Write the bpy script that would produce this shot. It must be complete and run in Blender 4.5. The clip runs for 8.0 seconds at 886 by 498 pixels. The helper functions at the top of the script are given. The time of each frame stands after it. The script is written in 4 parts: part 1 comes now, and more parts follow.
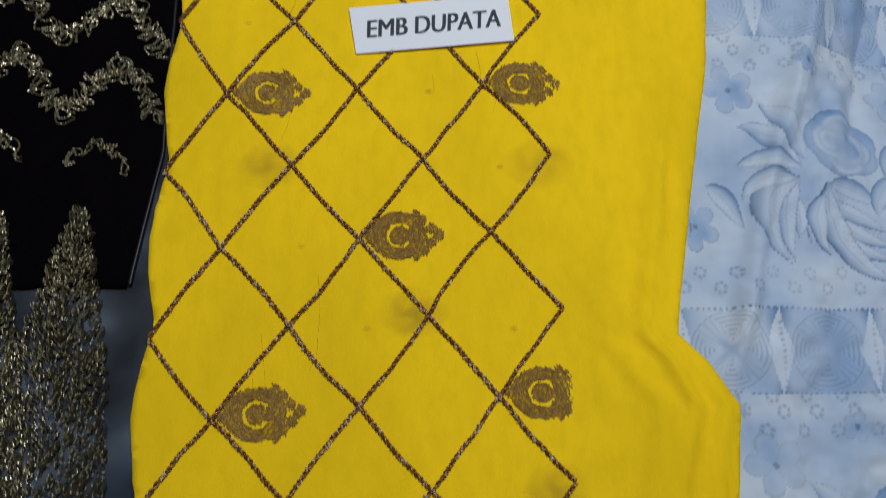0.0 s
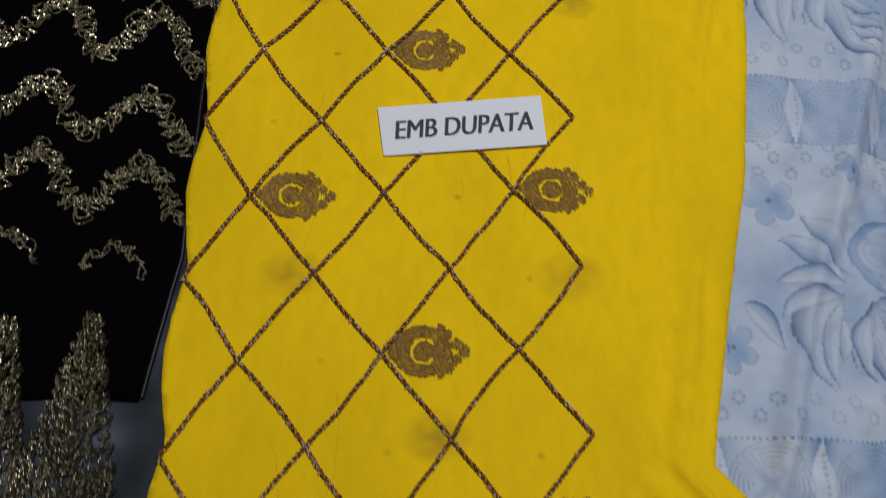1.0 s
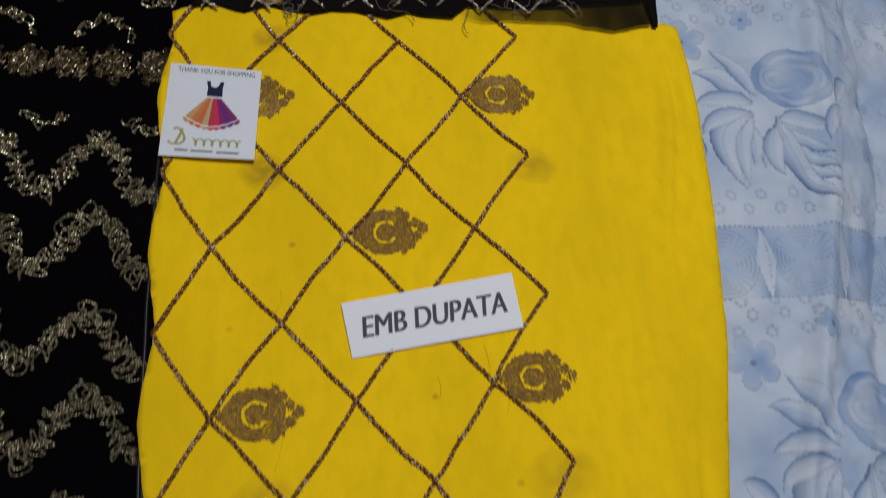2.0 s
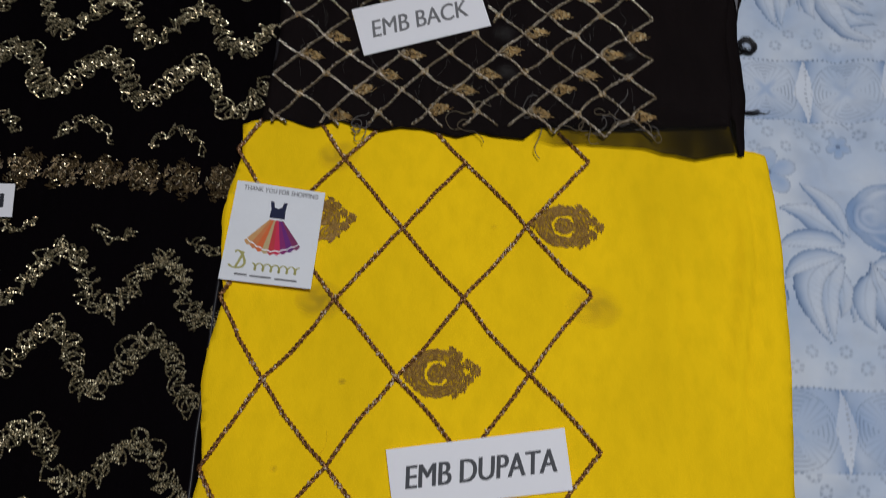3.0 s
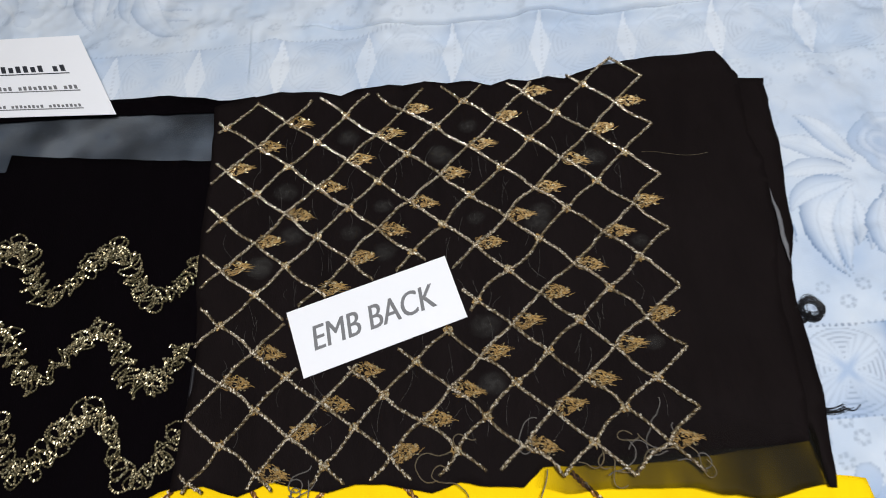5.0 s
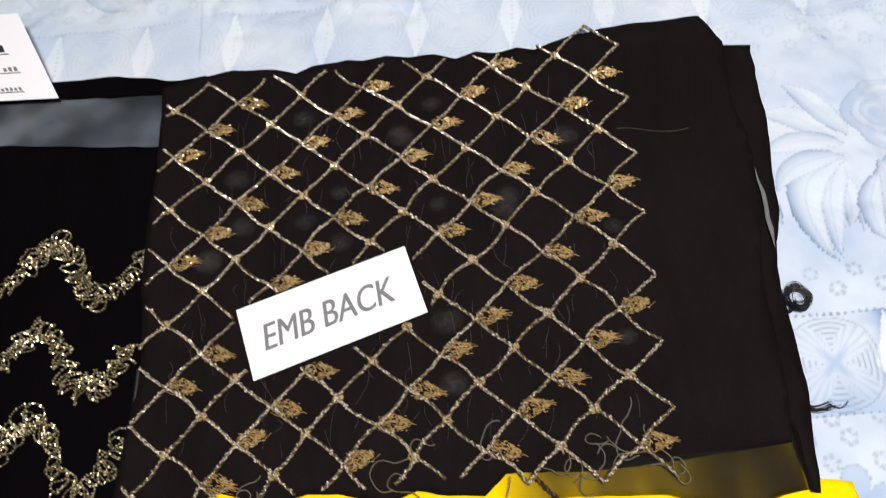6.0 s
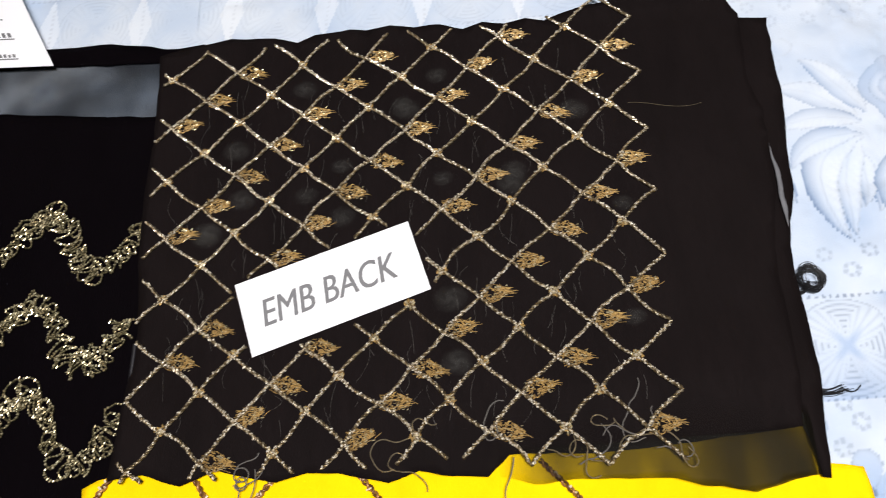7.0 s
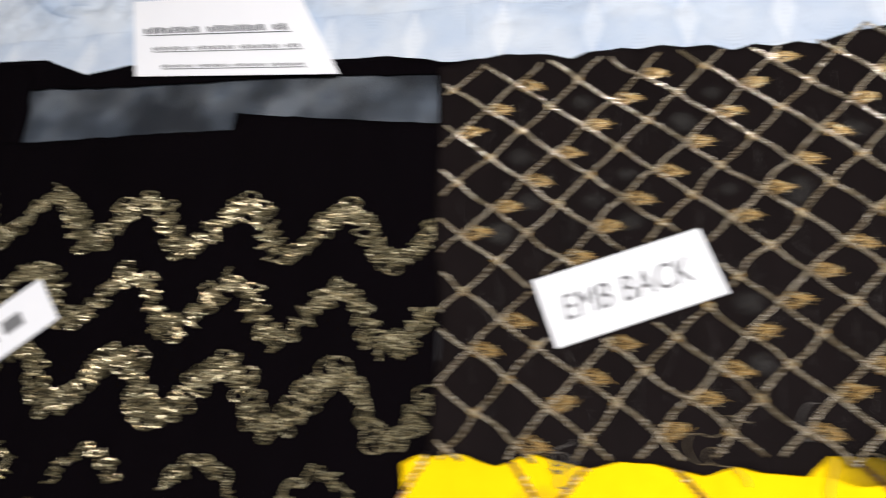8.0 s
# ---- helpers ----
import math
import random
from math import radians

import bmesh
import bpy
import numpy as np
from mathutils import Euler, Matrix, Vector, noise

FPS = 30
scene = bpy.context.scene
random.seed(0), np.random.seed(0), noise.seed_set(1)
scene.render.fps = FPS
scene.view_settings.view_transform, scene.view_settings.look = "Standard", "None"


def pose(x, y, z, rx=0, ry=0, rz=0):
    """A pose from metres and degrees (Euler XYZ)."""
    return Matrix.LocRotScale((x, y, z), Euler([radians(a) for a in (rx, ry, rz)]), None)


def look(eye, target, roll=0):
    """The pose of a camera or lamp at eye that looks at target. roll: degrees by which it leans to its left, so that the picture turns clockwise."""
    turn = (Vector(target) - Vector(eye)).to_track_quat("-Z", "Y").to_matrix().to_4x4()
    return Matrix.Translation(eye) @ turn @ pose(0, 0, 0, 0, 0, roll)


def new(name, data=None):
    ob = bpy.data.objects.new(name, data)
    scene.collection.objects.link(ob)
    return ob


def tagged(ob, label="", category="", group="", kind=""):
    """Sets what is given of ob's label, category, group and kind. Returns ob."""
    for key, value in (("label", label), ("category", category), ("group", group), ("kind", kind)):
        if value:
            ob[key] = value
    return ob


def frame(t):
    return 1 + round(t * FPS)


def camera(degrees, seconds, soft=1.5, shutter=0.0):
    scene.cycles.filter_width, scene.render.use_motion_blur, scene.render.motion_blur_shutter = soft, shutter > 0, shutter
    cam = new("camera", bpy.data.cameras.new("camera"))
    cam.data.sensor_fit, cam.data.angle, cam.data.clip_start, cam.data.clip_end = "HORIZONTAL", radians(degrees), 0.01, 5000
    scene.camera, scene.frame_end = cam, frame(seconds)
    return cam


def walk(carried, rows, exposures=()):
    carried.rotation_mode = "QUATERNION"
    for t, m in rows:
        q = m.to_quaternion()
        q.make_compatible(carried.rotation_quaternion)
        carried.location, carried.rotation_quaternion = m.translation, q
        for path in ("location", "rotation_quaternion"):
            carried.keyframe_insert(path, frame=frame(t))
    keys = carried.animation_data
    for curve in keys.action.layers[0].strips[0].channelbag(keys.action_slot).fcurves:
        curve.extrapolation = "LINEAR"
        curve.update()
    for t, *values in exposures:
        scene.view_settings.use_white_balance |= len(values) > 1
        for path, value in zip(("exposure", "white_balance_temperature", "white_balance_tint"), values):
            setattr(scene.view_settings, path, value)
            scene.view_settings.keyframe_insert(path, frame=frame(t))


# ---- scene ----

# ---- camera and walk ----
cam = camera(62.0, 8.0, soft=1.0, shutter=0.55)
ROWS = [
    (0.0, -0.0494, 0.0419, 0.6143, 16.36, -3.68, -0.73),
    (0.5, -0.0489, 0.0775, 0.6221, 18.13, -3.39, -0.30),
    (0.7, -0.0528, 0.0911, 0.6192, 18.53, -3.27, 0.45),
    (1.0, -0.0600, 0.1204, 0.6106, 18.40, -3.11, 1.13),
    (1.2, -0.0701, 0.1523, 0.6075, 18.40, -3.63, 0.35),
    (1.5, -0.0768, 0.2034, 0.6065, 18.93, -5.18, -2.30),
    (1.7, -0.0825, 0.2292, 0.6094, 20.99, -5.85, -3.91),
    (2.0, -0.0833, 0.2687, 0.6165, 21.44, -5.69, -4.91),
    (2.2, -0.0580, 0.3044, 0.6151, 20.46, -3.73, -4.37),
    (3.3, -0.0572, 0.4284, 0.6553, 20.67, -1.17, 1.65),
    (3.5, -0.0595, 0.4512, 0.6557, 21.33, -1.10, -1.59),
    (4.0, -0.0119, 0.5433, 0.6601, 24.40, 1.84, -1.84),
    (4.4, 0.0045, 0.6218, 0.6368, 28.61, 1.72, -3.31),
    (4.5, 0.0049, 0.6343, 0.6206, 29.16, 1.78, -3.72),
    (4.7, 0.0007, 0.6480, 0.5823, 28.47, 2.52, -3.61),
    (5.8, 0.0292, 0.7005, 0.5314, 25.83, 4.79, -3.54),
    (6.0, 0.0406, 0.7003, 0.5231, 24.75, 4.77, -3.98),
    (6.5, 0.0461, 0.7047, 0.5179, 23.52, 4.42, -4.09),
    (7.0, 0.0377, 0.7038, 0.5089, 23.22, 4.62, -3.36),
    (7.5, -0.0151, 0.6936, 0.5251, 24.25, 4.38, -1.36),
    (7.7, -0.0563, 0.6788, 0.5316, 25.44, 4.98, -0.33),
    (7.9, -0.1139, 0.6692, 0.5370, 26.46, 6.43, 0.78),
    (8.0, -0.1469, 0.6689, 0.5399, 26.70, 7.29, 1.02),
]
EXPOSURES = [(0.0, -0.12, 5600, 8), (0.5, -0.33, 5800, 10), (2.2, -0.34, 5900, 13), (3.5, -0.2, 6000, 13), (4.0, 0.1, 6050, 11), (4.7, 0.5, 6000, 10), (5.8, 0.92, 6400, 13), (8.0, 1.05, 6300, 13)]
walk(cam, [(t, pose(x, y, z, rx, ry, rz)) for t, x, y, z, rx, ry, rz in ROWS], EXPOSURES)

# ---- light ----
world = bpy.data.worlds.new("room_air")
world.use_nodes = True
world.node_tree.nodes["Background"].inputs["Color"].default_value = (0.8, 0.9, 1.0, 1)
world.node_tree.nodes["Background"].inputs["Strength"].default_value = 0.03
scene.world = world


def area_lamp(name, at, target, size, power, colour):
    lamp = bpy.data.lights.new(name, "AREA")
    lamp.shape, lamp.size, lamp.energy, lamp.color = "DISK", size, power, colour
    ob = new(name, lamp)
    ob.matrix_world = look(at, target)
    return ob


area_lamp("ceiling_lamp", (0.22, 0.60, 1.80), (0.22, 0.60, 0.0), 0.40, 24.5, (1.0, 0.97, 0.93))

# ---- materials ----


def material(name, colour, rough=0.6, metal=0.0, spec=0.5, vary=0.0, vary_scale=40.0, bump=0.0, bump_scale=400.0, sheen=0.0, island=0.0, stretch=(1, 1, 1), see=0.0, dark=None, thin=False):
    """A cloth, paper or thread material: colour that varies at a large and a small scale, fine relief, and, with see, open weave; thin: the weave's cover is in the mesh."""
    m = bpy.data.materials.new(name)
    m.use_nodes = True
    nt = m.node_tree
    b = nt.nodes["Principled BSDF"]
    b.inputs["Roughness"].default_value, b.inputs["Metallic"].default_value = rough, metal
    b.inputs["Specular IOR Level"].default_value = spec
    if sheen:
        b.inputs["Sheen Weight"].default_value = sheen
        b.inputs["Sheen Roughness"].default_value = 0.4
    co = nt.nodes.new("ShaderNodeTexCoord")
    mp = nt.nodes.new("ShaderNodeMapping")
    mp.inputs["Scale"].default_value = stretch
    nt.links.new(co.outputs["Object"], mp.inputs["Vector"])
    base = nt.nodes.new("ShaderNodeRGB")
    base.outputs[0].default_value = (*colour, 1)
    out = base.outputs[0]
    dark = dark or tuple(0.55 * c for c in colour)
    if vary:
        for scale, share in ((vary_scale, vary), (vary_scale * 9, vary * 0.6)):
            n = nt.nodes.new("ShaderNodeTexNoise")
            n.inputs["Scale"].default_value, n.inputs["Detail"].default_value = scale, 4
            nt.links.new(mp.outputs[0], n.inputs["Vector"])
            r = nt.nodes.new("ShaderNodeMapRange")
            r.inputs[1].default_value, r.inputs[2].default_value, r.inputs[4].default_value = 0.42, 0.72, share
            nt.links.new(n.outputs["Fac"], r.inputs[0])
            mix = nt.nodes.new("ShaderNodeMixRGB")
            mix.inputs[2].default_value = (*dark, 1)
            nt.links.new(r.outputs[0], mix.inputs[0])
            nt.links.new(out, mix.inputs[1])
            out = mix.outputs[0]
    if island:
        g = nt.nodes.new("ShaderNodeNewGeometry")
        r = nt.nodes.new("ShaderNodeMapRange")
        r.inputs[4].default_value = island
        nt.links.new(g.outputs["Random Per Island"], r.inputs[0])
        mix = nt.nodes.new("ShaderNodeMixRGB")
        mix.inputs[2].default_value = (*dark, 1)
        nt.links.new(r.outputs[0], mix.inputs[0])
        nt.links.new(out, mix.inputs[1])
        out = mix.outputs[0]
    nt.links.new(out, b.inputs["Base Color"])
    if bump:
        n = nt.nodes.new("ShaderNodeTexNoise")
        n.inputs["Scale"].default_value, n.inputs["Detail"].default_value = bump_scale, 3
        nt.links.new(mp.outputs[0], n.inputs["Vector"])
        bp = nt.nodes.new("ShaderNodeBump")
        bp.inputs["Strength"].default_value, bp.inputs["Distance"].default_value = bump, 0.001
        nt.links.new(n.outputs["Fac"], bp.inputs["Height"])
        nt.links.new(bp.outputs[0], b.inputs["Normal"])
    if see or thin:
        tr = nt.nodes.new("ShaderNodeBsdfTransparent")
        n = nt.nodes.new("ShaderNodeTexNoise")
        n.inputs["Scale"].default_value = 14
        nt.links.new(mp.outputs[0], n.inputs["Vector"])
        r = nt.nodes.new("ShaderNodeMapRange")
        r.inputs[1].default_value, r.inputs[2].default_value = 0.35, 0.65
        r.inputs[3].default_value, r.inputs[4].default_value = 1 - see * 0.75, 1 - see * 1.2
        nt.links.new(n.outputs["Fac"], r.inputs[0])
        cover = r.outputs[0]
        if thin:
            at = nt.nodes.new("ShaderNodeAttribute")
            at.attribute_name = "cover"
            mul = nt.nodes.new("ShaderNodeMath")
            mul.operation = "MULTIPLY"
            nt.links.new(cover, mul.inputs[0])
            nt.links.new(at.outputs["Fac"], mul.inputs[1])
            cover = mul.outputs[0]
        mx = nt.nodes.new("ShaderNodeMixShader")
        nt.links.new(cover, mx.inputs[0])
        nt.links.new(tr.outputs[0], mx.inputs[1])
        nt.links.new(b.outputs[0], mx.inputs[2])
        nt.links.new(mx.outputs[0], nt.nodes["Material Output"].inputs["Surface"])
    return m


YELLOW = material("yellow_chiffon", (1.0, 0.65, 0.0), 0.85, spec=0.02, vary=0.55, vary_scale=4.5, bump=0.35, bump_scale=450, stretch=(2, 1, 1), dark=(0.74, 0.49, 0.0))
GHOST = material("show_through_yellow", (0.42, 0.31, 0.03), 0.8, spec=0.05, vary=0.4, vary_scale=60, see=0.74, thin=True)
BLACK = material("black_velvet_net", (0.0022, 0.0014, 0.0021), 0.85, spec=0.025, vary=0.4, vary_scale=9, bump=0.4, bump_scale=350, stretch=(4, 1, 1))
BACK = material("black_chiffon", (0.0078, 0.0053, 0.0053), 0.75, spec=0.05, vary=0.6, vary_scale=9, bump=0.4, bump_scale=350, stretch=(4, 1, 1), thin=True)
SHEER = material("sheer_black_organza", (0.006, 0.007, 0.010), 0.5, spec=0.2, vary=0.3, vary_scale=10, bump=0.2, bump_scale=250, see=0.56)
HEM = material("sheer_black_hem", (0.006, 0.005, 0.003), 0.6, spec=0.1, vary=0.3, vary_scale=20, stretch=(6, 1, 1), see=0.15, thin=True)
COPPER = material("antique_gold_braid", (0.42, 0.20, 0.065), 0.33, metal=0.35, vary=0.5, vary_scale=420, dark=(0.15, 0.08, 0.035))
BRONZE = material("dark_bronze_braid", (0.15, 0.065, 0.022), 0.38, metal=0.35, vary=0.5, vary_scale=400)
# pale colours for slivers that paint the threads' glints
GLINT = material("painted_glint", (1.0, 0.94, 0.80), 0.30, metal=0.5, island=0.6, dark=(0.42, 0.31, 0.19))
WARM_GLINT = material("warm_painted_glint", (1.0, 0.84, 0.60), 0.30, metal=0.35, island=0.5, dark=(0.42, 0.23, 0.08))
GOLD_GLINT = material("gold_painted_glint", (0.66, 0.60, 0.40), 0.32, metal=0.7, island=0.85, dark=(0.35, 0.25, 0.11))
GHOST_GREY = material("show_through_grey", (0.035, 0.032, 0.028), 0.8, vary=0.5, vary_scale=150, see=0.55, thin=True)
MOTIF = material("brown_gold_thread", (0.46, 0.27, 0.06), 0.40, metal=0.25, vary=0.4, vary_scale=300, island=0.75, dark=(0.16, 0.08, 0.015))
MOTIF_BED = material("brown_stitch_ground", (0.52, 0.31, 0.008), 0.8, spec=0.05, vary=0.5, vary_scale=300)
SILVER = material("pale_gold_braid", (0.46, 0.38, 0.25), 0.38, metal=0.75, vary=0.5, vary_scale=500, dark=(0.08, 0.055, 0.03))
DULL = material("dull_gold_braid", (0.20, 0.145, 0.075), 0.3, metal=0.8, vary=0.5, vary_scale=500)
TRIM = material("bronze_gold_thread", (0.15, 0.10, 0.037), 0.4, metal=0.6, vary=0.5, vary_scale=300, island=0.9, dark=(0.02, 0.013, 0.006))
GOLD = material("golden_thread", (0.58, 0.37, 0.12), 0.5, metal=0.4, vary=0.3, vary_scale=350, island=0.85, dark=(0.07, 0.035, 0.012))
ZIG = material("pale_gold_loop_cord", (0.125, 0.105, 0.052), 0.42, metal=0.7, vary=0.6, vary_scale=600, dark=(0.035, 0.028, 0.015))
HAIR = material("grey_loose_thread", (0.13, 0.12, 0.11), 0.5, spec=0.2)
PAPER = material("white_paper", (0.85, 0.85, 0.87), 0.7, spec=0.3, vary=0.06, vary_scale=30, bump=0.05, bump_scale=150, dark=(0.66, 0.67, 0.70))
CARD = material("glossy_white_card", (0.82, 0.84, 0.86), 0.16, spec=0.6, vary=0.06, vary_scale=30)
INK = material("black_ink", (0.022, 0.024, 0.032), 0.6)
INK_PALE = material("grey_ink", (0.165, 0.165, 0.17), 0.6)
SATIN = material("black_satin_edge", (0.009, 0.008, 0.010), 0.45, spec=0.35)
FOLD_LIGHT = material("grey_fold_highlight", (0.16, 0.16, 0.17), 0.6, spec=0.2, vary=0.5, vary_scale=60)
TASSEL = material("black_thread", (0.008, 0.008, 0.010), 0.6)
WALL = material("wall_paint", (0.62, 0.62, 0.60), 0.9, vary=0.15, vary_scale=3)
FLOOR = material("grey_floor", (0.30, 0.28, 0.26), 0.7, vary=0.3, vary_scale=6)


def sheet_material():
    m = bpy.data.materials.new("printed_cotton")
    m.use_nodes = True
    nt = m.node_tree
    b = nt.nodes["Principled BSDF"]
    b.inputs["Roughness"].default_value, b.inputs["Specular IOR Level"].default_value = 0.85, 0.2
    at = nt.nodes.new("ShaderNodeAttribute")
    at.attribute_name = "dye"
    sep = nt.nodes.new("ShaderNodeSeparateColor")
    nt.links.new(at.outputs["Color"], sep.inputs[0])
    n = nt.nodes.new("ShaderNodeTexNoise")
    n.inputs["Scale"].default_value, n.inputs["Detail"].default_value = 16, 5
    co = nt.nodes.new("ShaderNodeTexCoord")
    nt.links.new(co.outputs["Object"], n.inputs["Vector"])
    # mottled dye, deepened so that its dark patches also stand in for wrinkle shade
    wash = nt.nodes.new("ShaderNodeMapRange")
    wash.inputs[1].default_value, wash.inputs[2].default_value, wash.inputs[4].default_value = 0.40, 0.68, 0.62
    nt.links.new(n.outputs["Fac"], wash.inputs[0])
    m0 = nt.nodes.new("ShaderNodeMixRGB")
    m0.inputs[1].default_value, m0.inputs[2].default_value = (0.62, 0.67, 0.73, 1), (0.42, 0.52, 0.66, 1)
    nt.links.new(wash.outputs[0], m0.inputs[0])
    m1 = nt.nodes.new("ShaderNodeMixRGB")
    m1.inputs[2].default_value = (0.17, 0.30, 0.54, 1)
    nt.links.new(sep.outputs[0], m1.inputs[0])
    nt.links.new(m0.outputs[0], m1.inputs[1])
    m2 = nt.nodes.new("ShaderNodeMixRGB")
    m2.inputs[2].default_value = (0.10, 0.14, 0.22, 1)
    nt.links.new(sep.outputs[1], m2.inputs[0])
    nt.links.new(m1.outputs[0], m2.inputs[1])
    m3 = nt.nodes.new("ShaderNodeMixRGB")
    m3.inputs[2].default_value = (0.80, 0.82, 0.84, 1)
    nt.links.new(sep.outputs[2], m3.inputs[0])
    nt.links.new(m2.outputs[0], m3.inputs[1])
    nt.links.new(m3.outputs[0], b.inputs["Base Color"])
    w = nt.nodes.new("ShaderNodeTexNoise")
    w.inputs["Scale"].default_value = 600
    nt.links.new(co.outputs["Object"], w.inputs["Vector"])
    bp = nt.nodes.new("ShaderNodeBump")
    bp.inputs["Strength"].default_value, bp.inputs["Distance"].default_value = 0.2, 0.001
    nt.links.new(w.outputs["Fac"], bp.inputs["Height"])
    nt.links.new(bp.outputs[0], b.inputs["Normal"])
    return m


SHEET = sheet_material()

# ---- mesh helpers ----


def mesh_of(name, verts, faces, mats, slots=None, smooth=False):
    me = bpy.data.meshes.new(name)
    me.from_pydata([tuple(map(float, v)) for v in verts], [], [tuple(map(int, f)) for f in faces])
    for mat in (mats if isinstance(mats, (list, tuple)) else [mats]):
        me.materials.append(mat)
    if slots is not None:
        me.polygons.foreach_set("material_index", np.asarray(slots, dtype=np.int32))
    if smooth:
        threads = np.ones(len(me.polygons), dtype=bool) if slots is None or len(me.materials) < 2 else np.asarray(slots) < len(me.materials) - 1
        me.polygons.foreach_set("use_smooth", threads)
    me.update()
    return me


def part(name, verts, faces, mat, parent=None, label="", slots=None, smooth=False, at=None):
    ob = new(name, mesh_of(name, verts, faces, mat, slots, smooth))
    if parent:
        ob.parent = parent
    if at is not None:
        ob.location = at
    return tagged(ob, label)


def vnoise(x, y, scale, seed):
    """Smooth noise from -1 to 1 with cells of 1/scale metres."""
    g = np.random.RandomState(seed).rand(64, 64) * 2 - 1
    x, y = np.asarray(x, float) * scale + 1000, np.asarray(y, float) * scale + 1000
    i, j = np.floor(x).astype(int), np.floor(y).astype(int)
    u, v = x - i, y - j
    u, v = u * u * (3 - 2 * u), v * v * (3 - 2 * v)
    i0, i1, j0, j1 = i % 64, (i + 1) % 64, j % 64, (j + 1) % 64
    return (g[i0, j0] * (1 - u) + g[i1, j0] * u) * (1 - v) + (g[i0, j1] * (1 - u) + g[i1, j1] * u) * v


def smoothed(points, step, rough=0.0, seed=0):
    """An outline run through the given corners at even steps, slightly wavering."""
    pts = np.array(points, float)
    out = []
    for a, b in zip(pts, np.roll(pts, -1, 0)):
        n = max(1, int(np.linalg.norm(b - a) / step))
        for k in range(n):
            out.append(a + (b - a) * k / n)
    out = np.array(out)
    out[:, 0] += rough * vnoise(out[:, 0] + 3, out[:, 1], 90, seed)
    out[:, 1] += rough * vnoise(out[:, 0], out[:, 1] + 7, 90, seed + 1)
    return out


def cloth(outline, height, cell, thick):
    """A sheet of cloth with thickness over an outline: top, underside and edge."""
    from mathutils.geometry import delaunay_2d_cdt
    ring = np.asarray(outline)
    n = len(ring)
    lo, hi = ring.min(0), ring.max(0)
    gx, gy = np.meshgrid(np.arange(lo[0], hi[0], cell), np.arange(lo[1], hi[1], cell))
    p = np.stack([gx.ravel(), gy.ravel()], 1)
    inside = np.zeros(len(p), bool)
    near = np.zeros(len(p), bool)
    for a, b in zip(ring, np.roll(ring, -1, 0)):
        if a[1] != b[1]:
            hit = ((a[1] > p[:, 1]) != (b[1] > p[:, 1])) & (p[:, 0] < (b[0] - a[0]) * (p[:, 1] - a[1]) / (b[1] - a[1]) + a[0])
            inside ^= hit
        near |= (np.abs(p - a) < cell * 0.5).all(1)
    p = p[inside & ~near]
    allp = np.concatenate([ring, p])
    res = delaunay_2d_cdt([Vector(q) for q in allp], [(k, (k + 1) % n) for k in range(n)], [list(range(n))], 1, 1e-6)
    vs, fs = np.array([tuple(v) for v in res[0]]), res[2]
    z = height(vs[:, 0], vs[:, 1])
    m = len(vs)
    verts = np.concatenate([np.column_stack([vs, z]), np.column_stack([vs, z - thick])])
    seen = {}
    for f in fs:
        for a, b in zip(f, list(f[1:]) + [f[0]]):
            seen[(a, b)] = 1
    rim = [(a, b) for a, b in seen if (b, a) not in seen]
    faces = [tuple(f) for f in fs] + [tuple(q + m for q in reversed(f)) for f in fs] + [(b, a, a + m, b + m) for a, b in rim]
    return verts, faces


def tube(path, radius, sides=4):
    """A thread of round section along a path of points."""
    path = np.asarray(path, float)
    t = np.gradient(path, axis=0)
    t /= np.linalg.norm(t, axis=1)[:, None] + 1e-12
    up = np.tile([0.0, 0.0, 1.0], (len(path), 1))
    nrm = np.cross(up, t)
    nrm /= np.linalg.norm(nrm, axis=1)[:, None] + 1e-9
    bi = np.cross(t, nrm)
    ang = np.arange(sides) * 2 * np.pi / sides
    v = path[:, None] + np.broadcast_to(radius, len(path))[:, None, None] * (np.cos(ang)[None, :, None] * nrm[:, None] + np.sin(ang)[None, :, None] * bi[:, None])
    i = np.arange(len(path) - 1)[:, None] * sides
    k = np.arange(sides)[None]
    f = np.stack([i + k, i + (k + 1) % sides, i + sides + (k + 1) % sides, i + sides + k], -1).reshape(-1, 4)
    return v.reshape(-1, 3), f


def covered(ob, cover):
    """Stores how closely the weave covers, from 0 to 1, at each corner point."""
    me = ob.data
    co = np.zeros(len(me.vertices) * 3)
    me.vertices.foreach_get("co", co)
    co = co.reshape(-1, 3)
    values = np.asarray(cover(co[:, 0], co[:, 1]) if callable(cover) else cover, dtype=np.float32)
    me.attributes.new("cover", "FLOAT", "POINT").data.foreach_set("value", values)
    return ob


def joined(pieces):
    vs, fs, n = [], [], 0
    for v, f in pieces:
        vs.append(np.asarray(v))
        fs.extend(tuple(q + n for q in face) for face in (f.tolist() if hasattr(f, "tolist") else f))
        n += len(v)
    return (np.concatenate(vs) if vs else np.zeros((0, 3))), fs


